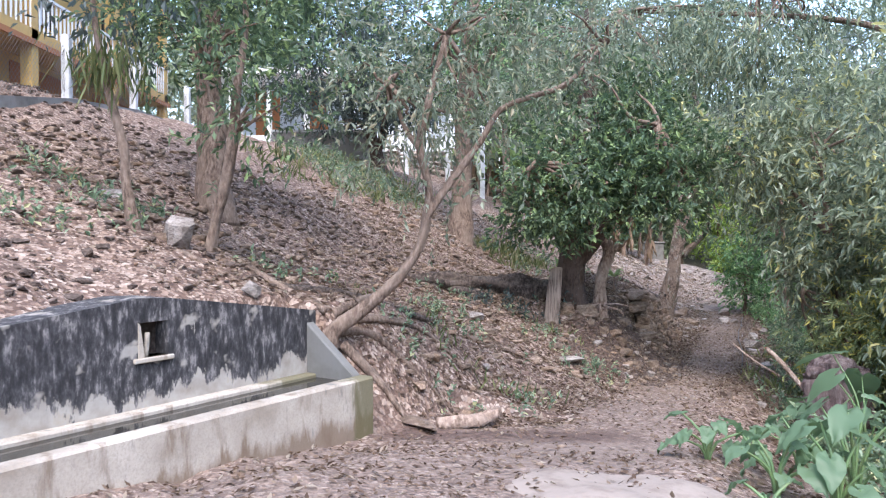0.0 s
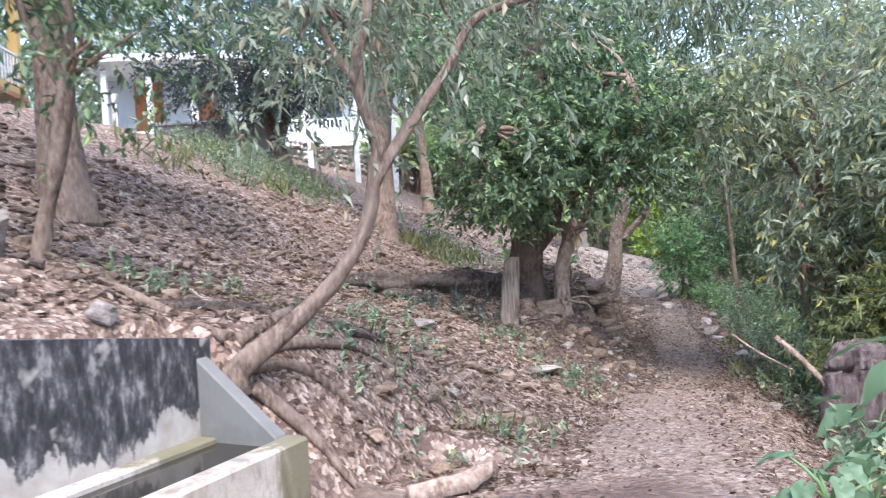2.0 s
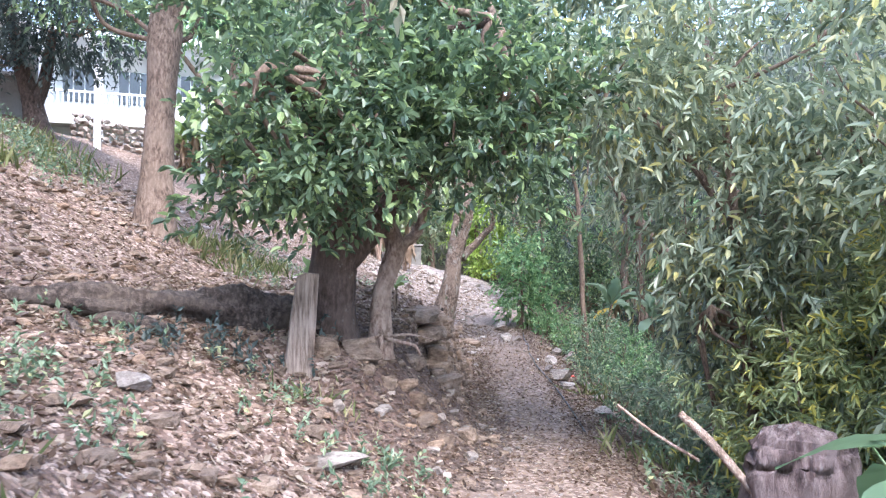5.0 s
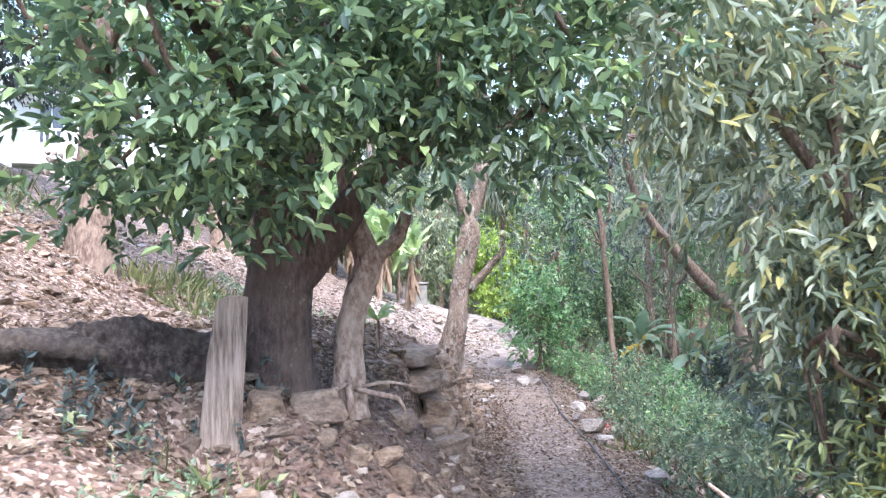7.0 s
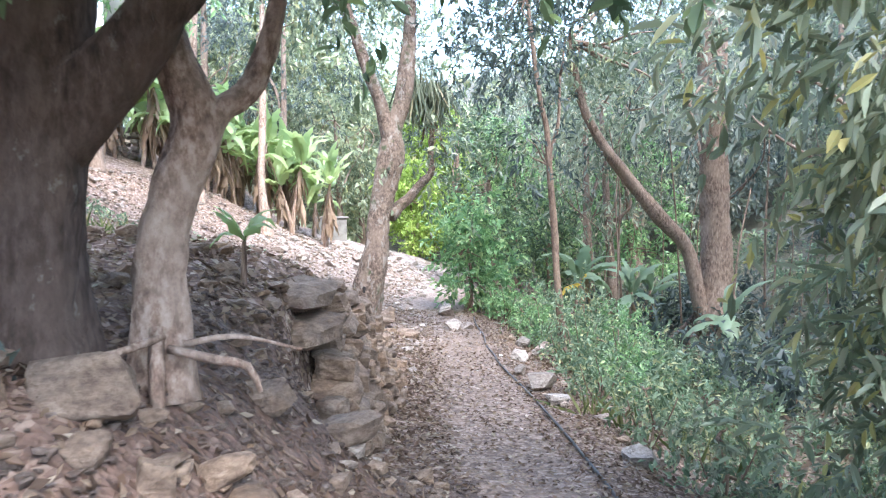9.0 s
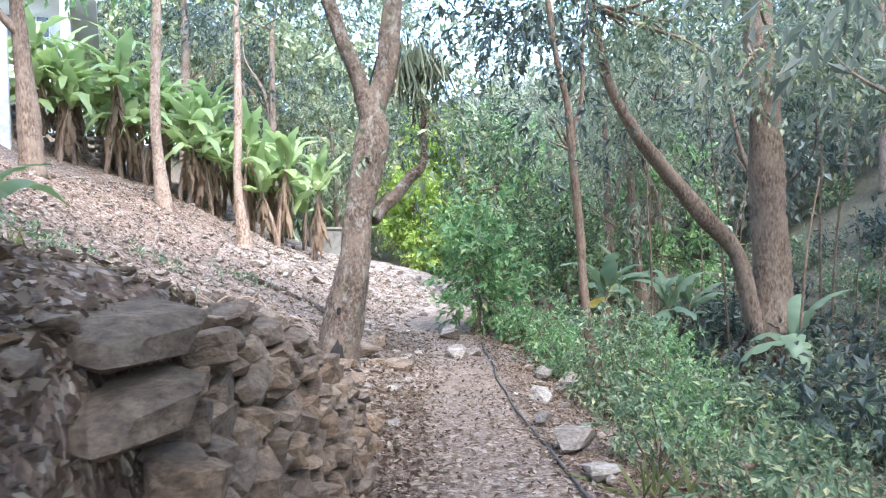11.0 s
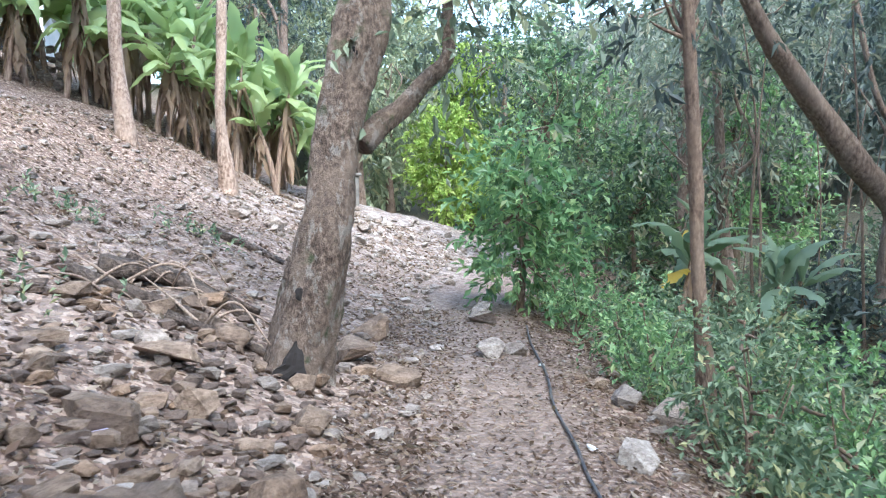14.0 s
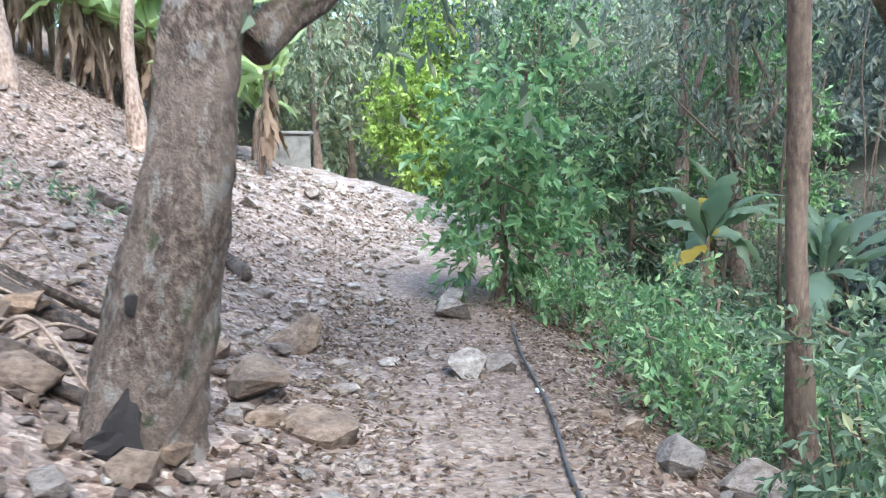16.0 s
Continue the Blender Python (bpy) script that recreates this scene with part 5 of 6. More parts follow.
solo("undergrowth", join([herbs(1200, 11, 27, 1.6, 4.8, 0.36, 0.085, 11, 21), herbs(420, 15, 26, 1.8, 4.0, 0.6, 0.1, 13, 22), herbs(1300, 8, 32, 3.2, 13, 0.6, 0.15, 10, 23), herbs(900, 8, 34, 10, 24, 1.1, 0.26, 10, 28)]), LEAF_HERB, (0, 0, 0), "dense low green plants along the stream side", "undergrowth", kind="stuff")
solo("undergrowth", join([herbs(230, 17.5, 25, 1.75, 3.4, 0.75, 0.1, 14, 24), herbs(140, 24, 32, 1.2, 3.2, 0.7, 0.12, 12, 25)]), LEAF_BRIGHT, (0, 0, 0), "fresh green leafy plants along the footpath", "undergrowth", kind="stuff")
solo("undergrowth", join([herbs(420, 5.5, 11, 1.9, 4.0, 0.45, 0.12, 9, 26), herbs(500, 3, 10, 3.2, 7, 0.8, 0.15, 10, 27)]), LEAF_HERB, (0, 0, 0), "low green plants below the drooping trees", "undergrowth", kind="stuff")
solo("undergrowth", join([herbs(700, 11, 28, 1.5, 4.5, 0.3, 0.06, 12, 35), herbs(900, 10, 30, 4, 13, 0.8, 0.13, 11, 36)]), LEAF_GREY, (0, 0, 0), "grey-green low plants on the stream bank", "undergrowth", kind="stuff")
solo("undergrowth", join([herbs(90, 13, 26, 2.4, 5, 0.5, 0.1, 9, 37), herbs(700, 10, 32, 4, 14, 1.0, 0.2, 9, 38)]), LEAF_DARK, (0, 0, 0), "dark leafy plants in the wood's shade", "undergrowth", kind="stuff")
solo("weeds", join([herbs(160, 7.8, 12.5, -4.5, -1.2, 0.2, 0.07, 8, 31), herbs(40, 11.2, 12.4, -2.8, -2.0, 0.16, 0.06, 8, 32), herbs(160, 17, 26, -6, -1.6, 0.22, 0.08, 8, 33), herbs(120, 5, 9, -8, -5.2, 0.22, 0.08, 8, 34), herbs(320, 14.5, 21.5, -10.5, -8.0, 0.5, 0.09, 11, 45)]), LEAF_HERB, (0, 0, 0), "small green weeds among leaves and stones", "weeds", kind="stuff")


def tufts(n, y0, y1, d0, d1, tall, seed):
    r_ = np.random.default_rng(seed)
    cx, cy = scatter_region(max(4, n // 30), y0, y1, d0, d1, r_)
    k = r_.integers(0, len(cx), n)
    x, y = cx[k] + 0.18 * r_.standard_normal(n), cy[k] + 0.18 * r_.standard_normal(n)
    p = np.stack([x, y, height(x, y)], -1)
    d = np.array([0, 0, 1.0]) + 0.4 * r_.standard_normal(p.shape)
    ln = tall * r_.uniform(0.5, 1.3, n)
    return leaf_geo(p, d, r_.standard_normal(p.shape), ln, np.full(n, 0.009), 0.3, True)


solo("grass", join([tufts(600, 15, 22, -10.5, -8.2, 0.34, 41), tufts(600, 18.5, 21, -6.2, -5, 0.28, 42), tufts(420, 12, 27, 1.0, 3.0, 0.3, 43), tufts(160, 8, 12, -4, -1, 0.18, 44)]), GRASS, (0, 0, 0), "thin yellow-green grass tufts on the slope", "grass", kind="stuff")


# ---- wood lying and standing about ----
def on_ground(pts, r0, r1, lift=0.5):
    n = len(pts)
    out = []
    for k, (x, y) in enumerate(pts):
        r = r0 + (r1 - r0) * k / (n - 1)
        out.append((x, y, hz(x, y) + r * lift, r))
    return out


def lying(name, label, category, pts, mat, seed=0, seg=8, rough=0.1, group=""):
    return solo(name, tube(pts, seg, rough, seed, 0.06), mat, tuple(pts[0][:3]), label, category, group, smooth=True)


post = thing("wooden_post", (1.85, 12.6, hz(1.85, 12.6)), "weathered grey split wooden post standing upright", "post")
g = hz(1.85, 12.6)
part_of("plank", prism([(-0.125, g - 0.2), (-0.115, g + 0.5), (-0.09, 0.95), (-0.02, 0.985), (0.085, 0.975), (0.1, g + 0.45), (0.115, g - 0.2)], lambda a, u, z: Vector((1.84 + a * 1.05 + 0.09 * (z - 0.5), 12.6 + u - a * 0.2, z)), -0.04, 0.045, 0.008), OLD_WOOD, post)

log = thing("fallen_log", (1.2, 12.5, hz(1.2, 12.5)), "rotten dark fallen log lying across the slope", "log")
part_of("bole", tube([(1.95, 13.15, 0.59, 0.140), (1.4, 13.00, 0.62, 0.150), (0.8, 12.90, 0.69, 0.140), (0.2, 12.75, 0.74, 0.130), (-0.35, 12.60, 0.77, 0.100), (-0.7, 12.45, 0.79, 0.050)], 16, 0.2, 61, 0.05, 2.5), ROT_WOOD, log, smooth=True)
part_of("torn_root", tube([(-0.2, 12.65, 0.65, 0.08), (0.0, 12.30, 0.52, 0.06), (0.15, 11.90, 0.38, 0.045), (0.5, 11.55, 0.26, 0.02)], 8, 0.1, 62), ROT_WOOD, log, smooth=True)
part_of("torn_root", tube([(0.1, 12.70, 0.60, 0.07), (0.5, 12.40, 0.58, 0.05), (0.75, 12.20, 0.50, 0.03)], 8, 0.12, 63), ROT_WOOD, log, smooth=True)
part_of("torn_root", tube([(-0.4, 12.60, 0.70, 0.07), (-0.9, 12.20, 0.72, 0.05), (-1.3, 11.90, 0.76, 0.02)], 8, 0.12, 64), ROT_WOOD, log, smooth=True)

# bare roots of the leaning tree
for k, pts in enumerate(([(-1.0, 7.2), (-0.7, 7.5), (-0.3, 7.7), (0.1, 7.8)], [(-1.1, 7.25), (-1.5, 7.5), (-2.0, 7.6), (-2.6, 7.4)], [(-0.95, 7.15), (-0.6, 7.2), (-0.3, 7.15), (0.0, 7.3)], [(-1.0, 7.3), (-0.6, 7.8), (-0.2, 8.3), (0.3, 8.5)], [(-1.05, 7.3), (-0.8, 7.9), (-0.7, 8.4), (-0.2, 8.9)])):
    lying("bare_root", "bare winding tree root on the eroded slope", "root", on_ground(pts, 0.05, 0.012, 0.4), BARK_GREY, 70 + k, 7, 0.12, "roots of the leaning tree")
lying("fallen_branch", "thick pale barkless branch lying by the trough", "branch", [(-0.05, 7.05, hz(-0.05, 7.05) + 0.03, 0.05), (0.15, 7.15, hz(0.15, 7.15) + 0.06, 0.06), (0.35, 7.25, hz(0.35, 7.25) + 0.09, 0.055), (0.55, 7.4, hz(0.55, 7.4) + 0.13, 0.045)], BARK_PALE, 76, 9, 0.16)
lying("fallen_branch", "dark branch lying along the slope", "branch", on_ground([(-2.5, 7.35), (-2.0, 7.2), (-1.6, 7.15)], 0.03, 0.02), BARK_GREY, 77)
lying("fallen_branch", "dark crooked branch lying on the slope", "branch", on_ground([(-1.6, 7.6), (-1.0, 7.9), (-0.4, 8.3), (-0.1, 8.8)], 0.045, 0.03), ROT_WOOD, 78)
# roots that bind the bank under the forked tree
for k, pts in enumerate(([(2.28, 12.95, 0.23, 0.008), (2.4, 12.9, 0.30, 0.014), (2.55, 12.92, 0.32, 0.015), (2.72, 13.08, 0.35, 0.017)], [(2.74, 13.08, 0.30, 0.019), (2.9, 12.98, 0.26, 0.020), (3.02, 12.94, 0.23, 0.018), (3.06, 12.9, 0.13, 0.010)], [(2.7, 13.1, 0.38, 0.027), (2.69, 13.0, 0.18, 0.026), (2.69, 12.97, -0.02, 0.023)], [(2.8, 13.1, 0.31, 0.014), (3.0, 13.08, 0.33, 0.011), (3.25, 13.0, 0.27, 0.005)])):
    lying("bank_root", "smooth bare root gripping the earth bank", "root", pts, BARK_PALE, 80 + k, 8, 0.08, "roots on the bank")
for k in range(16):
    y = rng.uniform(11.6, 14.3)
    x = path_x(y) - rng.uniform(0.5, 1.7)
    a = rng.uniform(-1.2, 0.6)
    lying("thin_root", "thin bare root hanging from the earth bank", "root", on_ground([(x, y), (x + 0.2 * math.cos(a), y + 0.2 * math.sin(a)), (x + 0.42 * math.cos(a + 0.3), y + 0.4 * math.sin(a + 0.3))], 0.012, 0.005, 1.0), BARK_GREY, 90 + k, 5, 0.1, "thin roots on the bank")
# dead wood behind the scarred tree
for k, (pts, r) in enumerate((([(4.7, 22.2), (5.3, 22.3), (5.9, 22.0)], 0.1), ([(4.5, 21.6), (5.1, 21.6), (5.8, 21.5)], 0.07), ([(4.9, 22.9), (5.5, 22.6), (6.0, 22.4)], 0.06), ([(5.2, 21.2), (5.7, 21.3), (6.0, 21.2)], 0.05), ([(7.1, 24.6), (7.0, 25.2), (6.8, 25.8)], 0.07), ([(5.8, 25.8), (6.3, 25.6), (6.7, 25.5)], 0.06))):
    lying("dead_branch", "broken weathered dead branch on the stony slope", "branch", on_ground(pts, r, r * 0.5, 1.0), ROT_WOOD, 110 + k, 9, 0.16, "dead wood by the scarred tree")
for k in range(26):
    x, y, a, ln = rng.uniform(4.6, 6.0), rng.uniform(21.2, 22.8), rng.uniform(0, 6.28), rng.uniform(0.3, 0.8)
    z = hz(x, y)
    lying("stick", "dry thin stick in a brushwood heap", "stick", [(x, y, z + 0.02, 0.012), (x + ln * 0.5 * math.cos(a), y + ln * 0.5 * math.sin(a), z + rng.uniform(0.1, 0.25), 0.01), (x + ln * math.cos(a), y + ln * math.sin(a), hz(x + ln * math.cos(a), y + ln * math.sin(a)) + rng.uniform(0.02, 0.2), 0.005)], OLD_WOOD, 130 + k, 5, 0.1, "brushwood heap")
for k, pts in enumerate(([(4.3, 11.25, -0.1, 0.012), (4.5, 11.0, -0.3, 0.014), (4.8, 10.8, -0.5, 0.014)], [(4.6, 10.8, -0.1, 0.03), (4.75, 10.6, -0.3, 0.035), (5.0, 10.3, -0.7, 0.035)])):
    lying("bare_stick", "bare pale stick leaning among the leaves", "stick", pts, BARK_PALE, 160 + k, 6, 0.08, "bare sticks by the stump")

# cut stump beside the big leaves
stump = thing("tree_stump", (5.35, 10.3, hz(5.35, 10.3)), "thick sawn tree stump with torn reddish bark", "stump")
sz = hz(5.35, 10.3)
BARK_RED = bark("torn_reddish_bark", (0.06, 0.036, 0.034), (0.145, 0.093, 0.085), (0.31, 0.23, 0.21), 0.2, 14.0, 0.04, 0.0, 0.06)
part_of("bole", tube([(5.4, 10.35, sz - 0.15, 0.48), (5.35, 10.3, sz + 0.2, 0.41), (5.32, 10.28, -0.42, 0.385), (5.3, 10.27, -0.33, 0.36), (5.3, 10.27, -0.29, 0.32)], 22, 0.1, 170, 0.08), BARK_RED, stump, smooth=True)
part_of("sawn_top", tube([(5.3, 10.27, -0.31, 0.27), (5.3, 10.27, -0.278, 0.26), (5.31, 10.28, -0.27, 0.2)], 18, 0.1, 171, 0.02), BARK_RED, stump, "ragged pale sawn face")

# hollows in the scarred tree: near-black solid pieces stand for the shade inside
DARK = plain("hollow_shade_black", (0.018, 0.014, 0.013), 0.95, (0.01, 0.008, 0.008), 0.5)
for t in [o for o in scene.objects if o.name.startswith("scarred_tree")]:
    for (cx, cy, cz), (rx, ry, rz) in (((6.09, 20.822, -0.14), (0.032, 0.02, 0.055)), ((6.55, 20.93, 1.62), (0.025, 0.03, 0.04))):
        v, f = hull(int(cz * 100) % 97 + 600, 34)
        part_of("hollow", (v * (2 * rx, 2 * ry, 2 * rz) + (cx, cy, cz), f), DARK, t, "dark piece standing for a rotten hollow's shade")
    part_of("hollow", tube([(5.97, 20.82, -0.98, 0.1), (6.0, 20.8, -0.8, 0.1), (6.03, 20.8, -0.64, 0.065), (6.07, 20.83, -0.48, 0.02)], 12, 0.26, 611, 0.035, 3.0), DARK, t, "black piece standing for the shaded hollow at the foot")
# bare roots of the stream bank tree
for t in [o for o in scene.objects if o.name.startswith("rooted_tree")]:
    for k in range(22):
        a = rng.uniform(2.4, 6.6)
        x, y = 13.9 + rng.uniform(0.5, 1.5) * math.cos(a), 21.9 + rng.uniform(0.5, 1.2) * math.sin(a)
        part_of("root", tube([(13.9 + 0.25 * math.cos(a), 21.9 + 0.25 * math.sin(a), -1.0, 0.07), ((13.9 + x) / 2, (21.9 + y) / 2, -1.35, 0.05), (x, y, hz(x, y) - 0.05, 0.025)], 6, 0.1, 210 + k), ROT_WOOD, t, smooth=True)

# black hose along the path
hose_mat = plain("dusty_black_hose", (0.05, 0.05, 0.055), 0.5, (0.16, 0.13, 0.11), 0.7, 6.0)
hose = [(x, y, hz(x, y) + 0.025, 0.012) for x, y in ((5.3, 13.5), (5.97, 15.13), (6.68, 16.96), (7.35, 18.9), (7.66, 19.66), (7.98, 20.52), (8.46, 21.54), (8.95, 22.8), (9.4, 23.8))]
lying("water_hose", "dusty black plastic hose running beside the path", "hose", hose, hose_mat, 0, 8, 0.0)

# smooth worn rock at the yard's edge
ROCK_SMOOTH = plain("worn_pinkish_rock", (0.29, 0.235, 0.195), 0.85, (0.15, 0.11, 0.085), 0.9, 5.0, grain=18.0)
vs, fs = [(1.2, 4.6, hz(1.2, 4.6) + 0.07)], []
N, RINGS = 40, 6
for j in range(1, RINGS + 1):
    for k in range(N):
        a = 2 * math.pi * k / N
        rr = j / RINGS * (1 + 0.1 * math.sin(3 * a + 1) + 0.06 * math.sin(7 * a))
        x, y = 1.2 + 0.95 * rr * math.cos(a), 4.5 + 1.05 * rr * math.sin(a)
        lift = 0.045 * (1 - (j / RINGS) ** 2) - 0.03 * (j == RINGS) + 0.014 * math.sin(7 * x + 3 * y) + 0.012 * math.sin(11 * y - 6 * x)
        vs.append((x, y, hz(x, y) + lift))
for k in range(N):
    fs.append((0, 1 + k, 1 + (k + 1) % N))
    for j in range(RINGS - 1):
        p0, p1 = 1 + j * N + k, 1 + j * N + (k + 1) % N
        fs += [(p0, p0 + N, p1 + N), (p0, p1 + N, p1)]
solo("flat_rock", (np.array(vs), fs), ROCK_SMOOTH, (1.2, 4.6, hz(1.2, 4.6)), "smooth pale worn rock level with the yard", "rock", smooth=True)


# ---- big-leaved plants ----
def heart_leaf(length, width, seed):
    """A heart-shaped leaf along +x from its stalk at the origin, cupped, hanging at the tip."""
    r_ = np.random.default_rng(seed)
    ts = np.linspace(-0.28, 1, 9)
    half = np.array((0.16, 0.4, 0.5, 0.5, 0.44, 0.35, 0.24, 0.11, 0.0)) * width
    vs, fs = [], []
    for t, h in zip(ts, half):
        zmid = -0.3 * max(t, 0) ** 2 * length
        gap = 0.12 * width * max(0, -t / 0.28)
        for s in (-1, -0.5, 0, 0.5, 1):
            yy = s * h if abs(s) > 0.1 else 0.0
            if t < 0:
                yy = np.sign(s) * (gap + abs(s) * (h - gap)) if s else 0.0
            xx = (t if (s or t >= 0) else 0.0) * length
            vs.append((xx, yy, zmid + 0.16 * abs(yy) - 0.22 * yy * yy / width + 0.012 * r_.standard_normal()))
    for i in range(8):
        for j in range(4):
            a = i * 5 + j
            fs += [(a, a + 5, a + 6), (a, a + 6, a + 1)]
    return np.array(vs), np.array(fs)


STALK = plain("green_stalk", (0.12, 0.2, 0.08), 0.5, (0.2, 0.16, 0.08), 0.5, 8.0)


def taro(x, y, tall, n, seed, scale=1.0):
    r_ = np.random.default_rng(seed)
    g_ = hz(x, y)
    t = thing("taro_plant", (x, y, g_), "broad heart-shaped blue-green leaves on upright stalks", "plant", "big-leaved plants by the yard")
    for k in range(n):
        a = 2 * math.pi * (k / n) + r_.uniform(-0.4, 0.4)
        h = tall * r_.uniform(0.45, 1.0)
        reach = r_.uniform(0.15, 0.45) * scale
        top = (x + reach * math.cos(a), y + reach * math.sin(a), g_ + h)
        stalk = part_of("stalk", tube([(x, y, g_ - 0.03, 0.016), (x + 0.25 * reach * math.cos(a), y + 0.25 * reach * math.sin(a), g_ + 0.6 * h, 0.012), (*top, 0.007)], 6, 0.03, seed + k), STALK, t, smooth=True)
        ln = scale * r_.uniform(0.2, 0.36)
        v, f = heart_leaf(ln, ln * 0.8, seed + k)
        m = np.array((pose(*top, 0, 0, math.degrees(a) + r_.uniform(-25, 25)) @ pose(0, 0, 0, r_.uniform(-15, 15), r_.uniform(10, 40), 0)))
        part_of("leaf", (v @ m[:3, :3].T + m[:3, 3], f), LEAF_TARO, t, smooth=True)


for k, (x, y, tall, n, sc) in enumerate(((2.15, 6.15, 0.4, 8, 0.62), (2.45, 5.55, 0.45, 9, 0.66), (2.85, 5.45, 0.75, 9, 0.8), (3.15, 5.8, 1.0, 8, 1.05), (2.65, 6.5, 0.45, 7, 0.7), (4.8, 8.6, 1.3, 6, 1.6), (4.7, 9.3, 0.9, 4, 1.2), (3.3, 7.0, 0.55, 6, 0.9), (2.05, 4.75, 0.22, 5, 0.4))):
    taro(x, y, tall, n, 700 + 20 * k, sc)


def banana_leaf(length, width, rise, seed, torn=0.3):
    """An arching strip along +x with a drooped end and torn edges."""
    r_ = np.random.default_rng(seed)
    n = 13
    vs, fs = [], []
    for i in range(n):
        t = i / (n - 1)
        w = width * min(1, 4 * t + 0.1) * (1 - t ** 3) * 0.5
        x_, z_ = length * (t - 0.18 * t * t), rise * length * (1.5 * t - 1.9 * t * t)
        for s in (-1, 0, 1):
            k = (1 - torn * r_.uniform(0, 1)) if s else 1
            vs.append((x_ + (0.05 * length * r_.uniform(-1, 1) * torn if s else 0), s * w * k, z_ - (abs(s) * w * r_.uniform(0.1, 0.7))))
    for i in range(n - 1):
        for j in range(2):
            a = i * 3 + j
            fs += [(a, a + 3, a + 4), (a, a + 4, a + 1)]
    return np.array(vs), np.array(fs)


STEM_DRY = bark("papery_brown_banana_stem", (0.09, 0.052, 0.038), (0.21, 0.135, 0.098), (0.38, 0.28, 0.21), 0.1, 30.0, 0.015)


def banana(x, y, tall, seed, n=8, dry=9, yellow=False, g_=None, grow=1.0, thick=1.0, leaf=LEAF_BANANA):
    r_ = np.random.default_rng(seed)
    g_ = hz(x, y) if g_ is None else g_
    t = thing("banana_plant", (x, y, g_), "banana plant with torn green leaves and dry brown stem", "banana plant", "banana grove on the slope")
    lx, ly = r_.uniform(-0.45, 0.45, 2)
    part_of("stem", tube([(x, y, g_ - 0.1, 0.11 * thick), (x + lx * 0.4 * grow, y + ly * 0.4 * grow, g_ + tall * 0.5, 0.085 * thick), (x + lx * grow, y + ly * grow, g_ + tall, 0.05 * thick)], 9, 0.1, seed), STEM_DRY, t, smooth=True)
    for k in range(n):
        a = 360 * k / n + r_.uniform(-25, 25)
        v, f = banana_leaf(grow * r_.uniform(1.3, 2.2), grow * r_.uniform(0.4, 0.64), r_.uniform(0.2, 0.6), seed + k, 0.35)
        m = np.array(pose(x + lx * grow, y + ly * grow, g_ + tall - 0.25 * grow * r_.uniform(0, 1), 0, -(r_.uniform(38, 82) if r_.uniform() < 0.6 else r_.uniform(-25, 25)), a))
        part_of("leaf", (v @ m[:3, :3].T + m[:3, 3], f), LEAF_YELLOW if yellow and k in (1, 4) else leaf, t, smooth=True)
    for k in range(dry):
        a, h = r_.uniform(0, 360), g_ + tall * r_.uniform(0.45, 0.95)
        v, f = banana_leaf(tall * r_.uniform(0.4, 0.62), r_.uniform(0.1, 0.24), 0.1, seed + 40 + k, 0.6)
        m = np.array(pose(x + lx * 0.7, y + ly * 0.7, h, 0, 72 + r_.uniform(-8, 12), a))
        part_of("dry_leaf", (v @ m[:3, :3].T + m[:3, 3], f), LEAF_DRY, t, smooth=True)
    return t


for k in range(52):
    q_ = k / 51
    x, y = 1.2 + 7.3 * q_ + rng.uniform(-0.25, 0.25), 32.9 - 0.4 * q_ + rng.uniform(-1.1, 1.1)
    banana(x, y, rng.uniform(1.2, 2.5) * (1.1 - 0.25 * q_), 900 + 60 * k, 7, 15, thick=0.6, grow=0.82)
for k, (x, y, h) in enumerate(((12.6, 25.0, 1.3), (13.4, 25.9, 1.4), (13.3, 23.7, 1.1), (14.2, 24.6, 1.0), (12.6, 20.6, 0.9))):
    banana(x, y, h, 2300 + 60 * k, 7, 5, k == 0, grow=0.68, thick=0.5, leaf=LEAF_HERB)
# young broad-leaved plants on the bank
for x, y, s in ((3.3, 14.7, 0.6), (2.3, 14.4, 0.45)):
    banana(x, y, s * 0.5, int(3000 + x * 10), 6, 0, grow=0.22, thick=0.2)["label"] = "young broad-leaved plant growing on the bank"
solo("ivy_weeds", herbs(50, 12.0, 12.9, -3.6, -2.6, 0.22, 0.08, 7, 51), LEAF_DARK, (0, 0, 0), "dark leafy weeds round the wooden post", "weeds", kind="stuff")


def moss_strands(p, n, ln, seed):
    r_ = np.random.default_rng(seed)
    q_ = np.array(p) + r_.standard_normal((n, 3)) * (0.18, 0.18, 0.14)
    return leaf_geo(q_, np.array([0, 0, -1.0]) + 0.25 * r_.standard_normal((n, 3)), r_.standard_normal((n, 3)), ln * r_.uniform(0.5, 1.3, n), np.full(n, 0.012), 0.15, True)


for t in [o for o in scene.objects if o.name.startswith("slender_tree")][:1]:
    tagged(part_of("hanging_moss", moss_strands((-3.25, 7.45, 3.3), 130, 0.36, 5), GRASS, t, "tangle of thin hanging dry strands"), kind="stuff")
for t in [o for o in scene.objects if o.name.startswith("leaning_tree")]:
    tagged(part_of("hanging_moss", moss_strands((-0.2, 7.05, 2.35), 60, 0.22, 6), LEAF_GREY, t, "tuft of thin strap leaves on the fork"), kind="stuff")
for t in [o for o in scene.objects if o.name.startswith("scarred_tree")]:
    tagged(part_of("hanging_moss", moss_strands((7.4, 21.3, 3.1), 260, 0.6, 7), LEAF_GREY, t, "hanging grey-green strands"), kind="stuff")


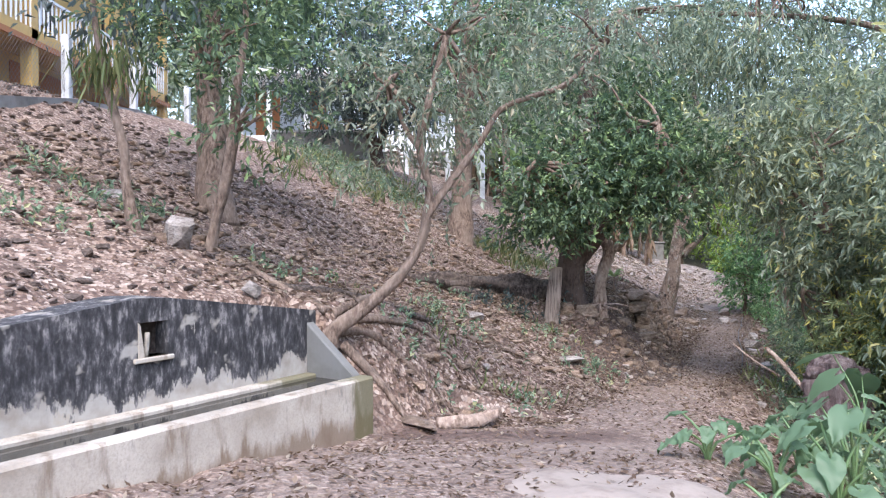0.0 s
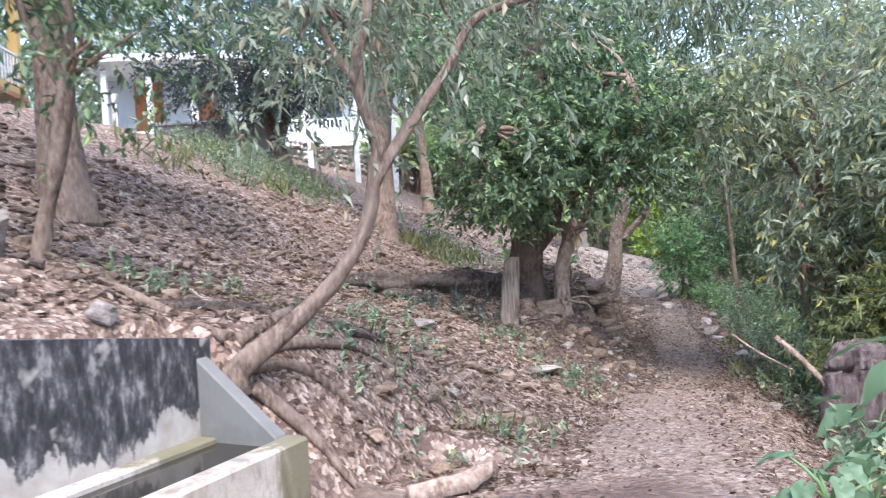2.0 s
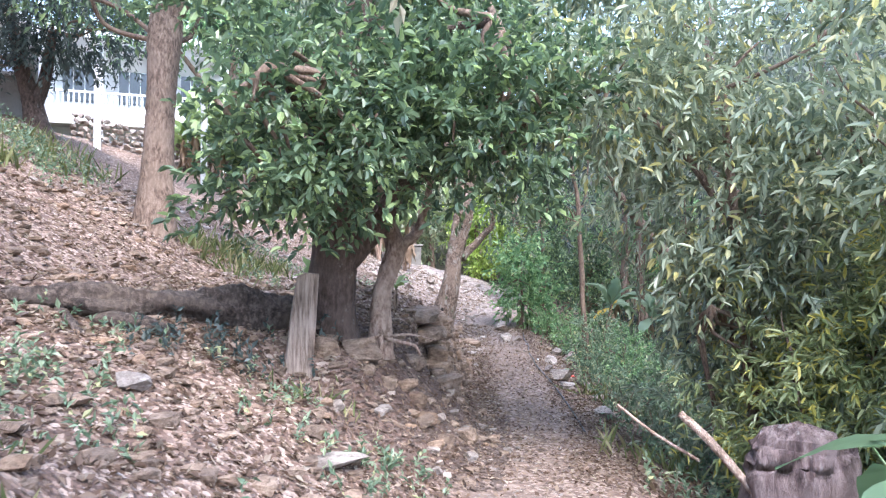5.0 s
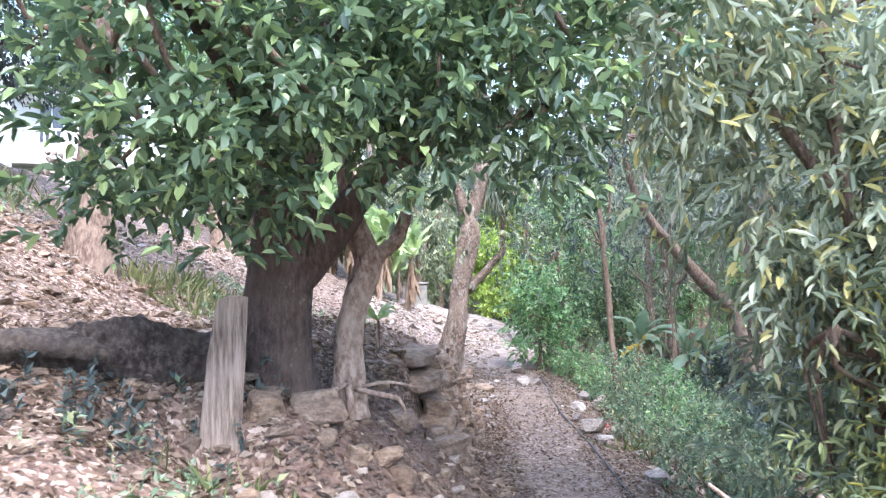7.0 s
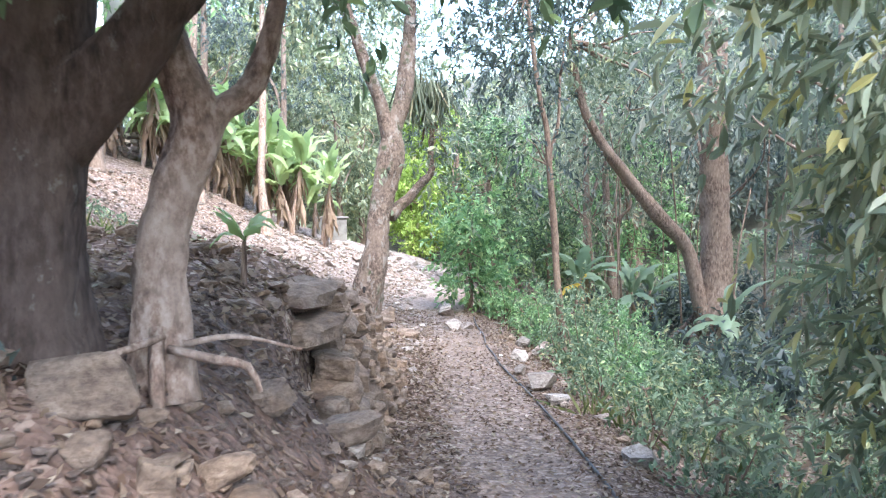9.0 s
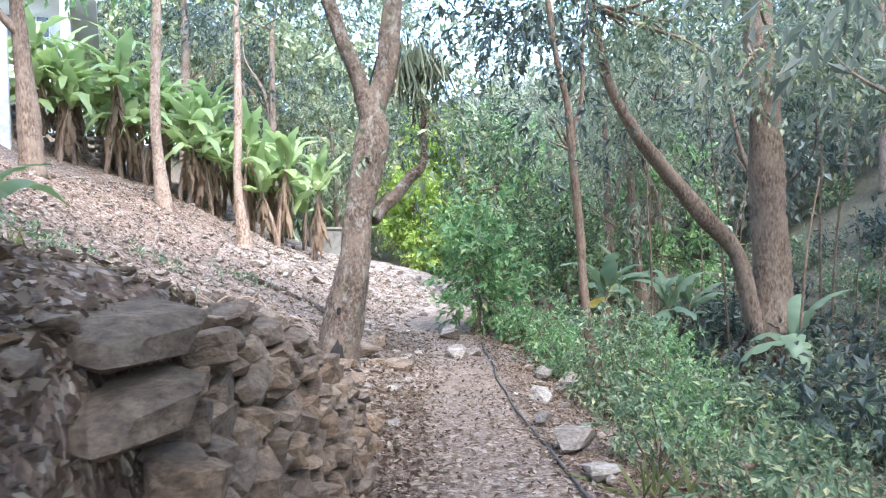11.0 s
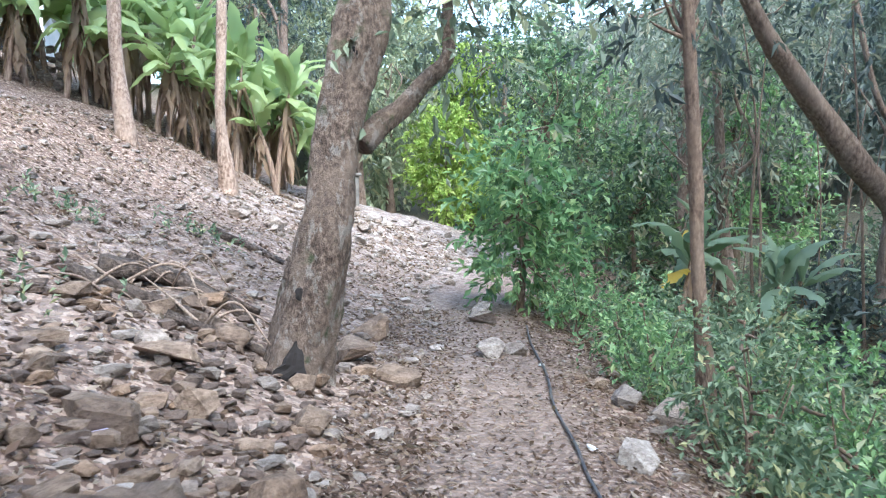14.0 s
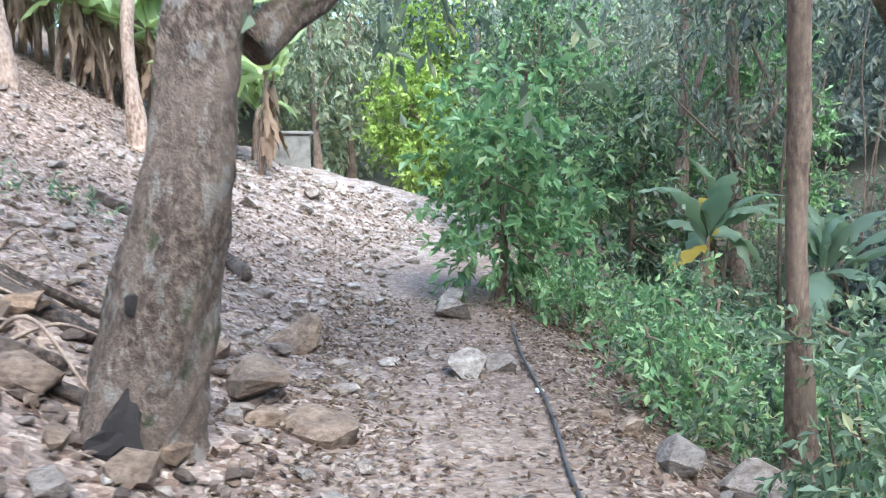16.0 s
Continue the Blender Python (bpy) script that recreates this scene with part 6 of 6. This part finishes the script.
# ---- houses above the slope ----
YELLOW = plain("ochre_yellow_paint", (0.62, 0.4, 0.14), 0.8, (0.35, 0.25, 0.14), 0.5, 1.2)
WHITE = plain("white_house_paint", (0.78, 0.78, 0.77), 0.75, (0.5, 0.48, 0.45), 0.5, 0.9)
ORANGE = plain("orange_brown_paint", (0.42, 0.17, 0.07), 0.8, (0.25, 0.12, 0.07), 0.5, 1.5)
GREY_WALL = plain("grey_stained_masonry", (0.3, 0.285, 0.27), 0.9, (0.11, 0.1, 0.09), 0.9, 1.6)
WINDOW_DARK = plain("dark_window_glass", (0.03, 0.035, 0.045), 0.15, (0.08, 0.08, 0.08), 0.3)
POST_PAINT = plain("weathered_white_concrete", (0.6, 0.6, 0.6), 0.8, (0.3, 0.28, 0.25), 0.7, 5.0)
WIRE = plain("galvanised_wire", (0.35, 0.33, 0.31), 0.5, (0.2, 0.14, 0.1), 0.6, 9.0, 0.6)

yh = thing("yellow_house", (-10.5, 15.0, 4.6), "two-storey ochre house with white railed balcony", "house")
part_of("wall", box(-15, -9.6, 6.0, 24.0, 3.8, 9.6), YELLOW, yh)
part_of("balcony_slab", box(-9.6, -8.6, 6.0, 24.0, 5.55, 5.85), YELLOW, yh, "ochre concrete balcony edge")
part_of("slab_band", box(-8.6, -8.56, 6.0, 24.0, 5.5, 5.62), ORANGE, yh)
part_of("handrail", box(-8.66, -8.6, 6.0, 24.0, 6.62, 6.68), WHITE, yh)
for k in range(100):
    part_of("baluster", tube([(-8.63, 6.1 + 0.18 * k, 5.84, 0.018), (-8.63, 6.1 + 0.18 * k, 6.24, 0.026), (-8.63, 6.1 + 0.18 * k, 6.64, 0.018)], 6, 0.0, 0, 0.3), WHITE, yh)
for y in (8.0, 12.0, 16.0, 20.0, 23.6):
    part_of("pillar", box(-8.85, -8.6, y, y + 0.25, 3.6, 9.2), YELLOW, yh)
for y in (9.5, 13.5, 17.5, 21.5):
    w = part_of("window", box(-9.6, -9.55, y, y + 1.3, 6.5, 7.8), WINDOW_DARK, yh)
    part_of("window_frame", box(-9.56, -9.53, y + 0.62, y + 0.68, 6.5, 7.8), WHITE, w)
    part_of("wall_panel", box(-9.598, -9.575, y - 0.6, y + 1.9, 4.3, 5.4), ORANGE, yh)
part_of("roof", box(-15.4, -8.3, 5.7, 24.3, 9.6, 9.85), ORANGE, yh, "orange-brown roof slab")

fence = thing("wire_fence", (-6.6, 15.0, hz(-6.6, 15.0)), "white concrete posts with rusty chain-link fence", "fence")
fx = [(-6.2, 6.6), (-6.3, 9.8), (-6.4, 13.0), (-6.6, 16.3), (-6.7, 20.0), (-6.2, 23.4)]
for x, y in fx:
    g_ = hz(x, y)
    part_of("fence_post", box(x - 0.07, x + 0.07, y - 0.07, y + 0.07, g_ - 0.2, g_ + 1.12, 0.012), POST_PAINT, fence)
for (xa, ya), (xb, yb) in zip(fx, fx[1:]):
    ga, gb = hz(xa, ya), hz(xb, yb)
    vs, fs = [], []
    n = 30
    for k in range(-9, n + 1):
        for s in (1, -1):
            q0 = np.array(((k + (0 if s > 0 else 9)) / n, (k + (9 if s > 0 else 0)) / n))
            lo, hi = q0
            ends = []
            for q_, h in ((lo, 0.08), (hi, 0.95)):
                ends.append((xa + (xb - xa) * min(max(q_, 0), 1), ya + (yb - ya) * min(max(q_, 0), 1), ga + (gb - ga) * min(max(q_, 0), 1) + h))
            b0 = len(vs)
            for p_ in ends:
                vs += [(p_[0], p_[1] - 0.005, p_[2]), (p_[0], p_[1] + 0.005, p_[2])]
            fs += [(b0, b0 + 1, b0 + 3), (b0, b0 + 3, b0 + 2)]
    part_of("chain_link", (np.array(vs), fs), WIRE, fence)
    part_of("footing", prism([(0, -0.3), (0, 0.04), (1, 0.04), (1, -0.3)], lambda a, u, z: Vector((xa + (xb - xa) * a + u, ya + (yb - ya) * a, ga + (gb - ga) * a + z)), -0.09, 0.09), GREY_WALL, fence)

wall_g = thing("garden_wall", (-3.8, 24.0, 3.6), "grey stained masonry garden wall on the crest", "wall")
part_of("wall", box(-5.4, -2.15, 24.0, 24.25, 3.0, 4.75), GREY_WALL, wall_g)
part_of("end_pillar", box(-2.5, -2.1, 23.9, 24.3, 3.0, 5.4), GREY_WALL, wall_g)
part_of("coping", box(-5.4, -2.5, 23.95, 24.3, 4.75, 4.83, 0.01), POST_PAINT, wall_g)

bh = thing("porch_house", (-5.2, 28.0, 4.6), "pale blue-white porch with slim pillars and flat roof", "house")
PALE_BLUE = plain("pale_blue_paint", (0.6, 0.66, 0.72), 0.8, (0.4, 0.4, 0.4), 0.5, 1.3)
part_of("wall", box(-8.0, -3.6, 28.6, 31.0, 3.9, 7.4), PALE_BLUE, bh)
part_of("floor_slab", box(-8.0, -3.2, 26.2, 28.6, 4.75, 4.95), WHITE, bh)
part_of("roof", box(-8.2, -3.0, 25.9, 31.2, 7.0, 7.2), WHITE, bh)
for x in (-3.4, -4.7, -6.0, -7.3):
    part_of("pillar", box(x - 0.08, x + 0.08, 26.3, 26.46, 4.95, 7.0), WHITE, bh)
for x in (-7.0, -5.2):
    part_of("door", box(x, x + 0.9, 28.55, 28.6, 4.95, 6.9), ORANGE, bh)

wh = thing("white_house", (0.5, 37.0, 4.2), "white two-storey house with railed veranda above the grove", "house")
part_of("lower_wall", box(-4.2, 2.6, 37.2, 44.0, 2.5, 5.5), WHITE, wh)
part_of("upper_wall", box(-4.2, 2.6, 38.2, 44.0, 5.75, 8.6), WHITE, wh)
part_of("veranda_slab", box(-4.4, 2.9, 36.2, 38.3, 5.5, 5.75), WHITE, wh)
part_of("parapet", box(-4.4, 2.9, 36.2, 36.32, 5.75, 6.15), WHITE, wh)
part_of("handrail", box(-4.4, 2.9, 36.2, 36.3, 6.65, 6.72), WHITE, wh)
for k in range(41):
    x = -4.35 + 0.178 * k
    part_of("baluster", tube([(x, 36.25, 6.14, 0.025), (x, 36.25, 6.4, 0.04), (x, 36.25, 6.66, 0.025)], 6, 0.0, 0, 0.2), WHITE, wh)
for x in (-4.2, -1.9, 0.4, 2.6):
    part_of("column", box(x - 0.12, x + 0.12, 36.25, 36.49, 2.4, 8.6), WHITE, wh)
part_of("roof", box(-4.9, 3.4, 35.8, 44.6, 8.6, 8.85), WHITE, wh)
for x in (-3.4, -1.4, 0.9):
    w = part_of("window", box(x, x + 1.2, 38.14, 38.2, 6.6, 7.9), WINDOW_DARK, wh)
    for q_ in (0.0, 0.4, 0.8, 1.16):
        part_of("glazing_bar", box(x + q_, x + q_ + 0.04, 38.1, 38.14, 6.6, 7.9), WHITE, w)
    w = part_of("window", box(x, x + 1.0, 37.15, 37.2, 3.9, 4.9), WINDOW_DARK, wh)
    for q_ in (0.0, 0.32, 0.64, 0.96):
        part_of("glazing_bar", box(x + q_, x + q_ + 0.04, 37.11, 37.15, 3.9, 4.9), WHITE, w)
yard = thing("yard_wall", (0.0, 33.5, hz(0, 33.5)), "low rough grey stone wall below the white house", "stone wall")
for k in range(150):
    row, col = divmod(k, 30)
    x, y = -2.4 + col * 0.2 + rng.uniform(-0.04, 0.04), 33.4 - 0.02 * col
    rock(x, y, (0.25, 0.3, 0.24), PALE_MESH, z=hz(x, y) - 0.05 + row * 0.2, turn=rng.uniform(-15, 15), tilt=10, parent=yard, name="stone")
for k, x in enumerate((-3.0, -1.5, 0.2, 1.6)):
    g_ = hz(x, 31.0)
    solo("concrete_post", box(x - 0.1, x + 0.1, 30.9, 31.1, g_ - 0.2, g_ + 2.6, 0.015), POST_PAINT, (x, 31.0, g_), "tall weathered concrete post before the white house", "post", "posts before the white house")

# broken masonry on the rubble mound
RUIN = plain("weathered_dark_masonry", (0.2, 0.185, 0.165), 0.9, (0.07, 0.065, 0.055), 0.9, 4.0)
ruin = thing("masonry_block", (9.5, 34.9, hz(9.5, 34.9)), "broken grey masonry block on the rubble mound", "masonry block")
g_ = hz(9.5, 34.9)
part_of("block", box(9.05, 10.05, 34.6, 35.2, g_ - 0.2, g_ + 0.62, 0.03), RUIN, ruin)
part_of("cap", box(9.0, 10.1, 34.55, 35.25, g_ + 0.62, g_ + 0.69, 0.015), RUIN, ruin)


# thin bare stems and lianas among the undergrowth
for k in range(24):
    y = rng.uniform(15, 31)
    x = path_x(y) + rng.uniform(3.6, 9.0)
    g_, h, lean = hz(x, y), rng.uniform(2.5, 6.0), rng.uniform(-0.8, 0.8, 2)
    r0 = rng.uniform(0.012, 0.032)
    solo("sapling", tube([(x, y, g_ - 0.1, r0 * 1.2), (x + lean[0] * 0.3, y + lean[1] * 0.3, g_ + h * 0.4, r0), (x + lean[0] * 0.5, y + lean[1] * 0.8, g_ + h * 0.7, r0 * 0.8), (x + lean[0], y + lean[1], g_ + h, r0 * 0.4)], 6, 0.08, 400 + k, 0.15), BARK_THIN, (x, y, g_), "thin bare crooked stem in the undergrowth", "sapling", "thin stems by the stream", smooth=True)


# litter left by people
def scrap(x, y, size, col, label, seed):
    m = plain("scrap_plastic", col, 0.45, tuple(c * 0.5 for c in col), 0.4, 20.0)
    v, f = hull(seed, 26, 0.4)
    g_ = hz(x, y)
    solo("plastic_scrap", (v * size + (x, y, g_ + size * 0.18), f), m, (x, y, g_), label, "litter", "scraps along the path")


scrap(7.75, 19.6, 0.09, (0.75, 0.75, 0.74), "crumpled white plastic scrap by the hose", 801)
scrap(7.73, 18.15, 0.1, (0.6, 0.06, 0.03), "crumpled red wrapper among the stones", 802)
scrap(4.87, 19.2, 0.15, (0.5, 0.47, 0.72), "crumpled pale purple plastic bag among stones", 803)
scrap(8.6, 21.9, 0.07, (0.75, 0.75, 0.74), "small white plastic scrap by the hose", 804)
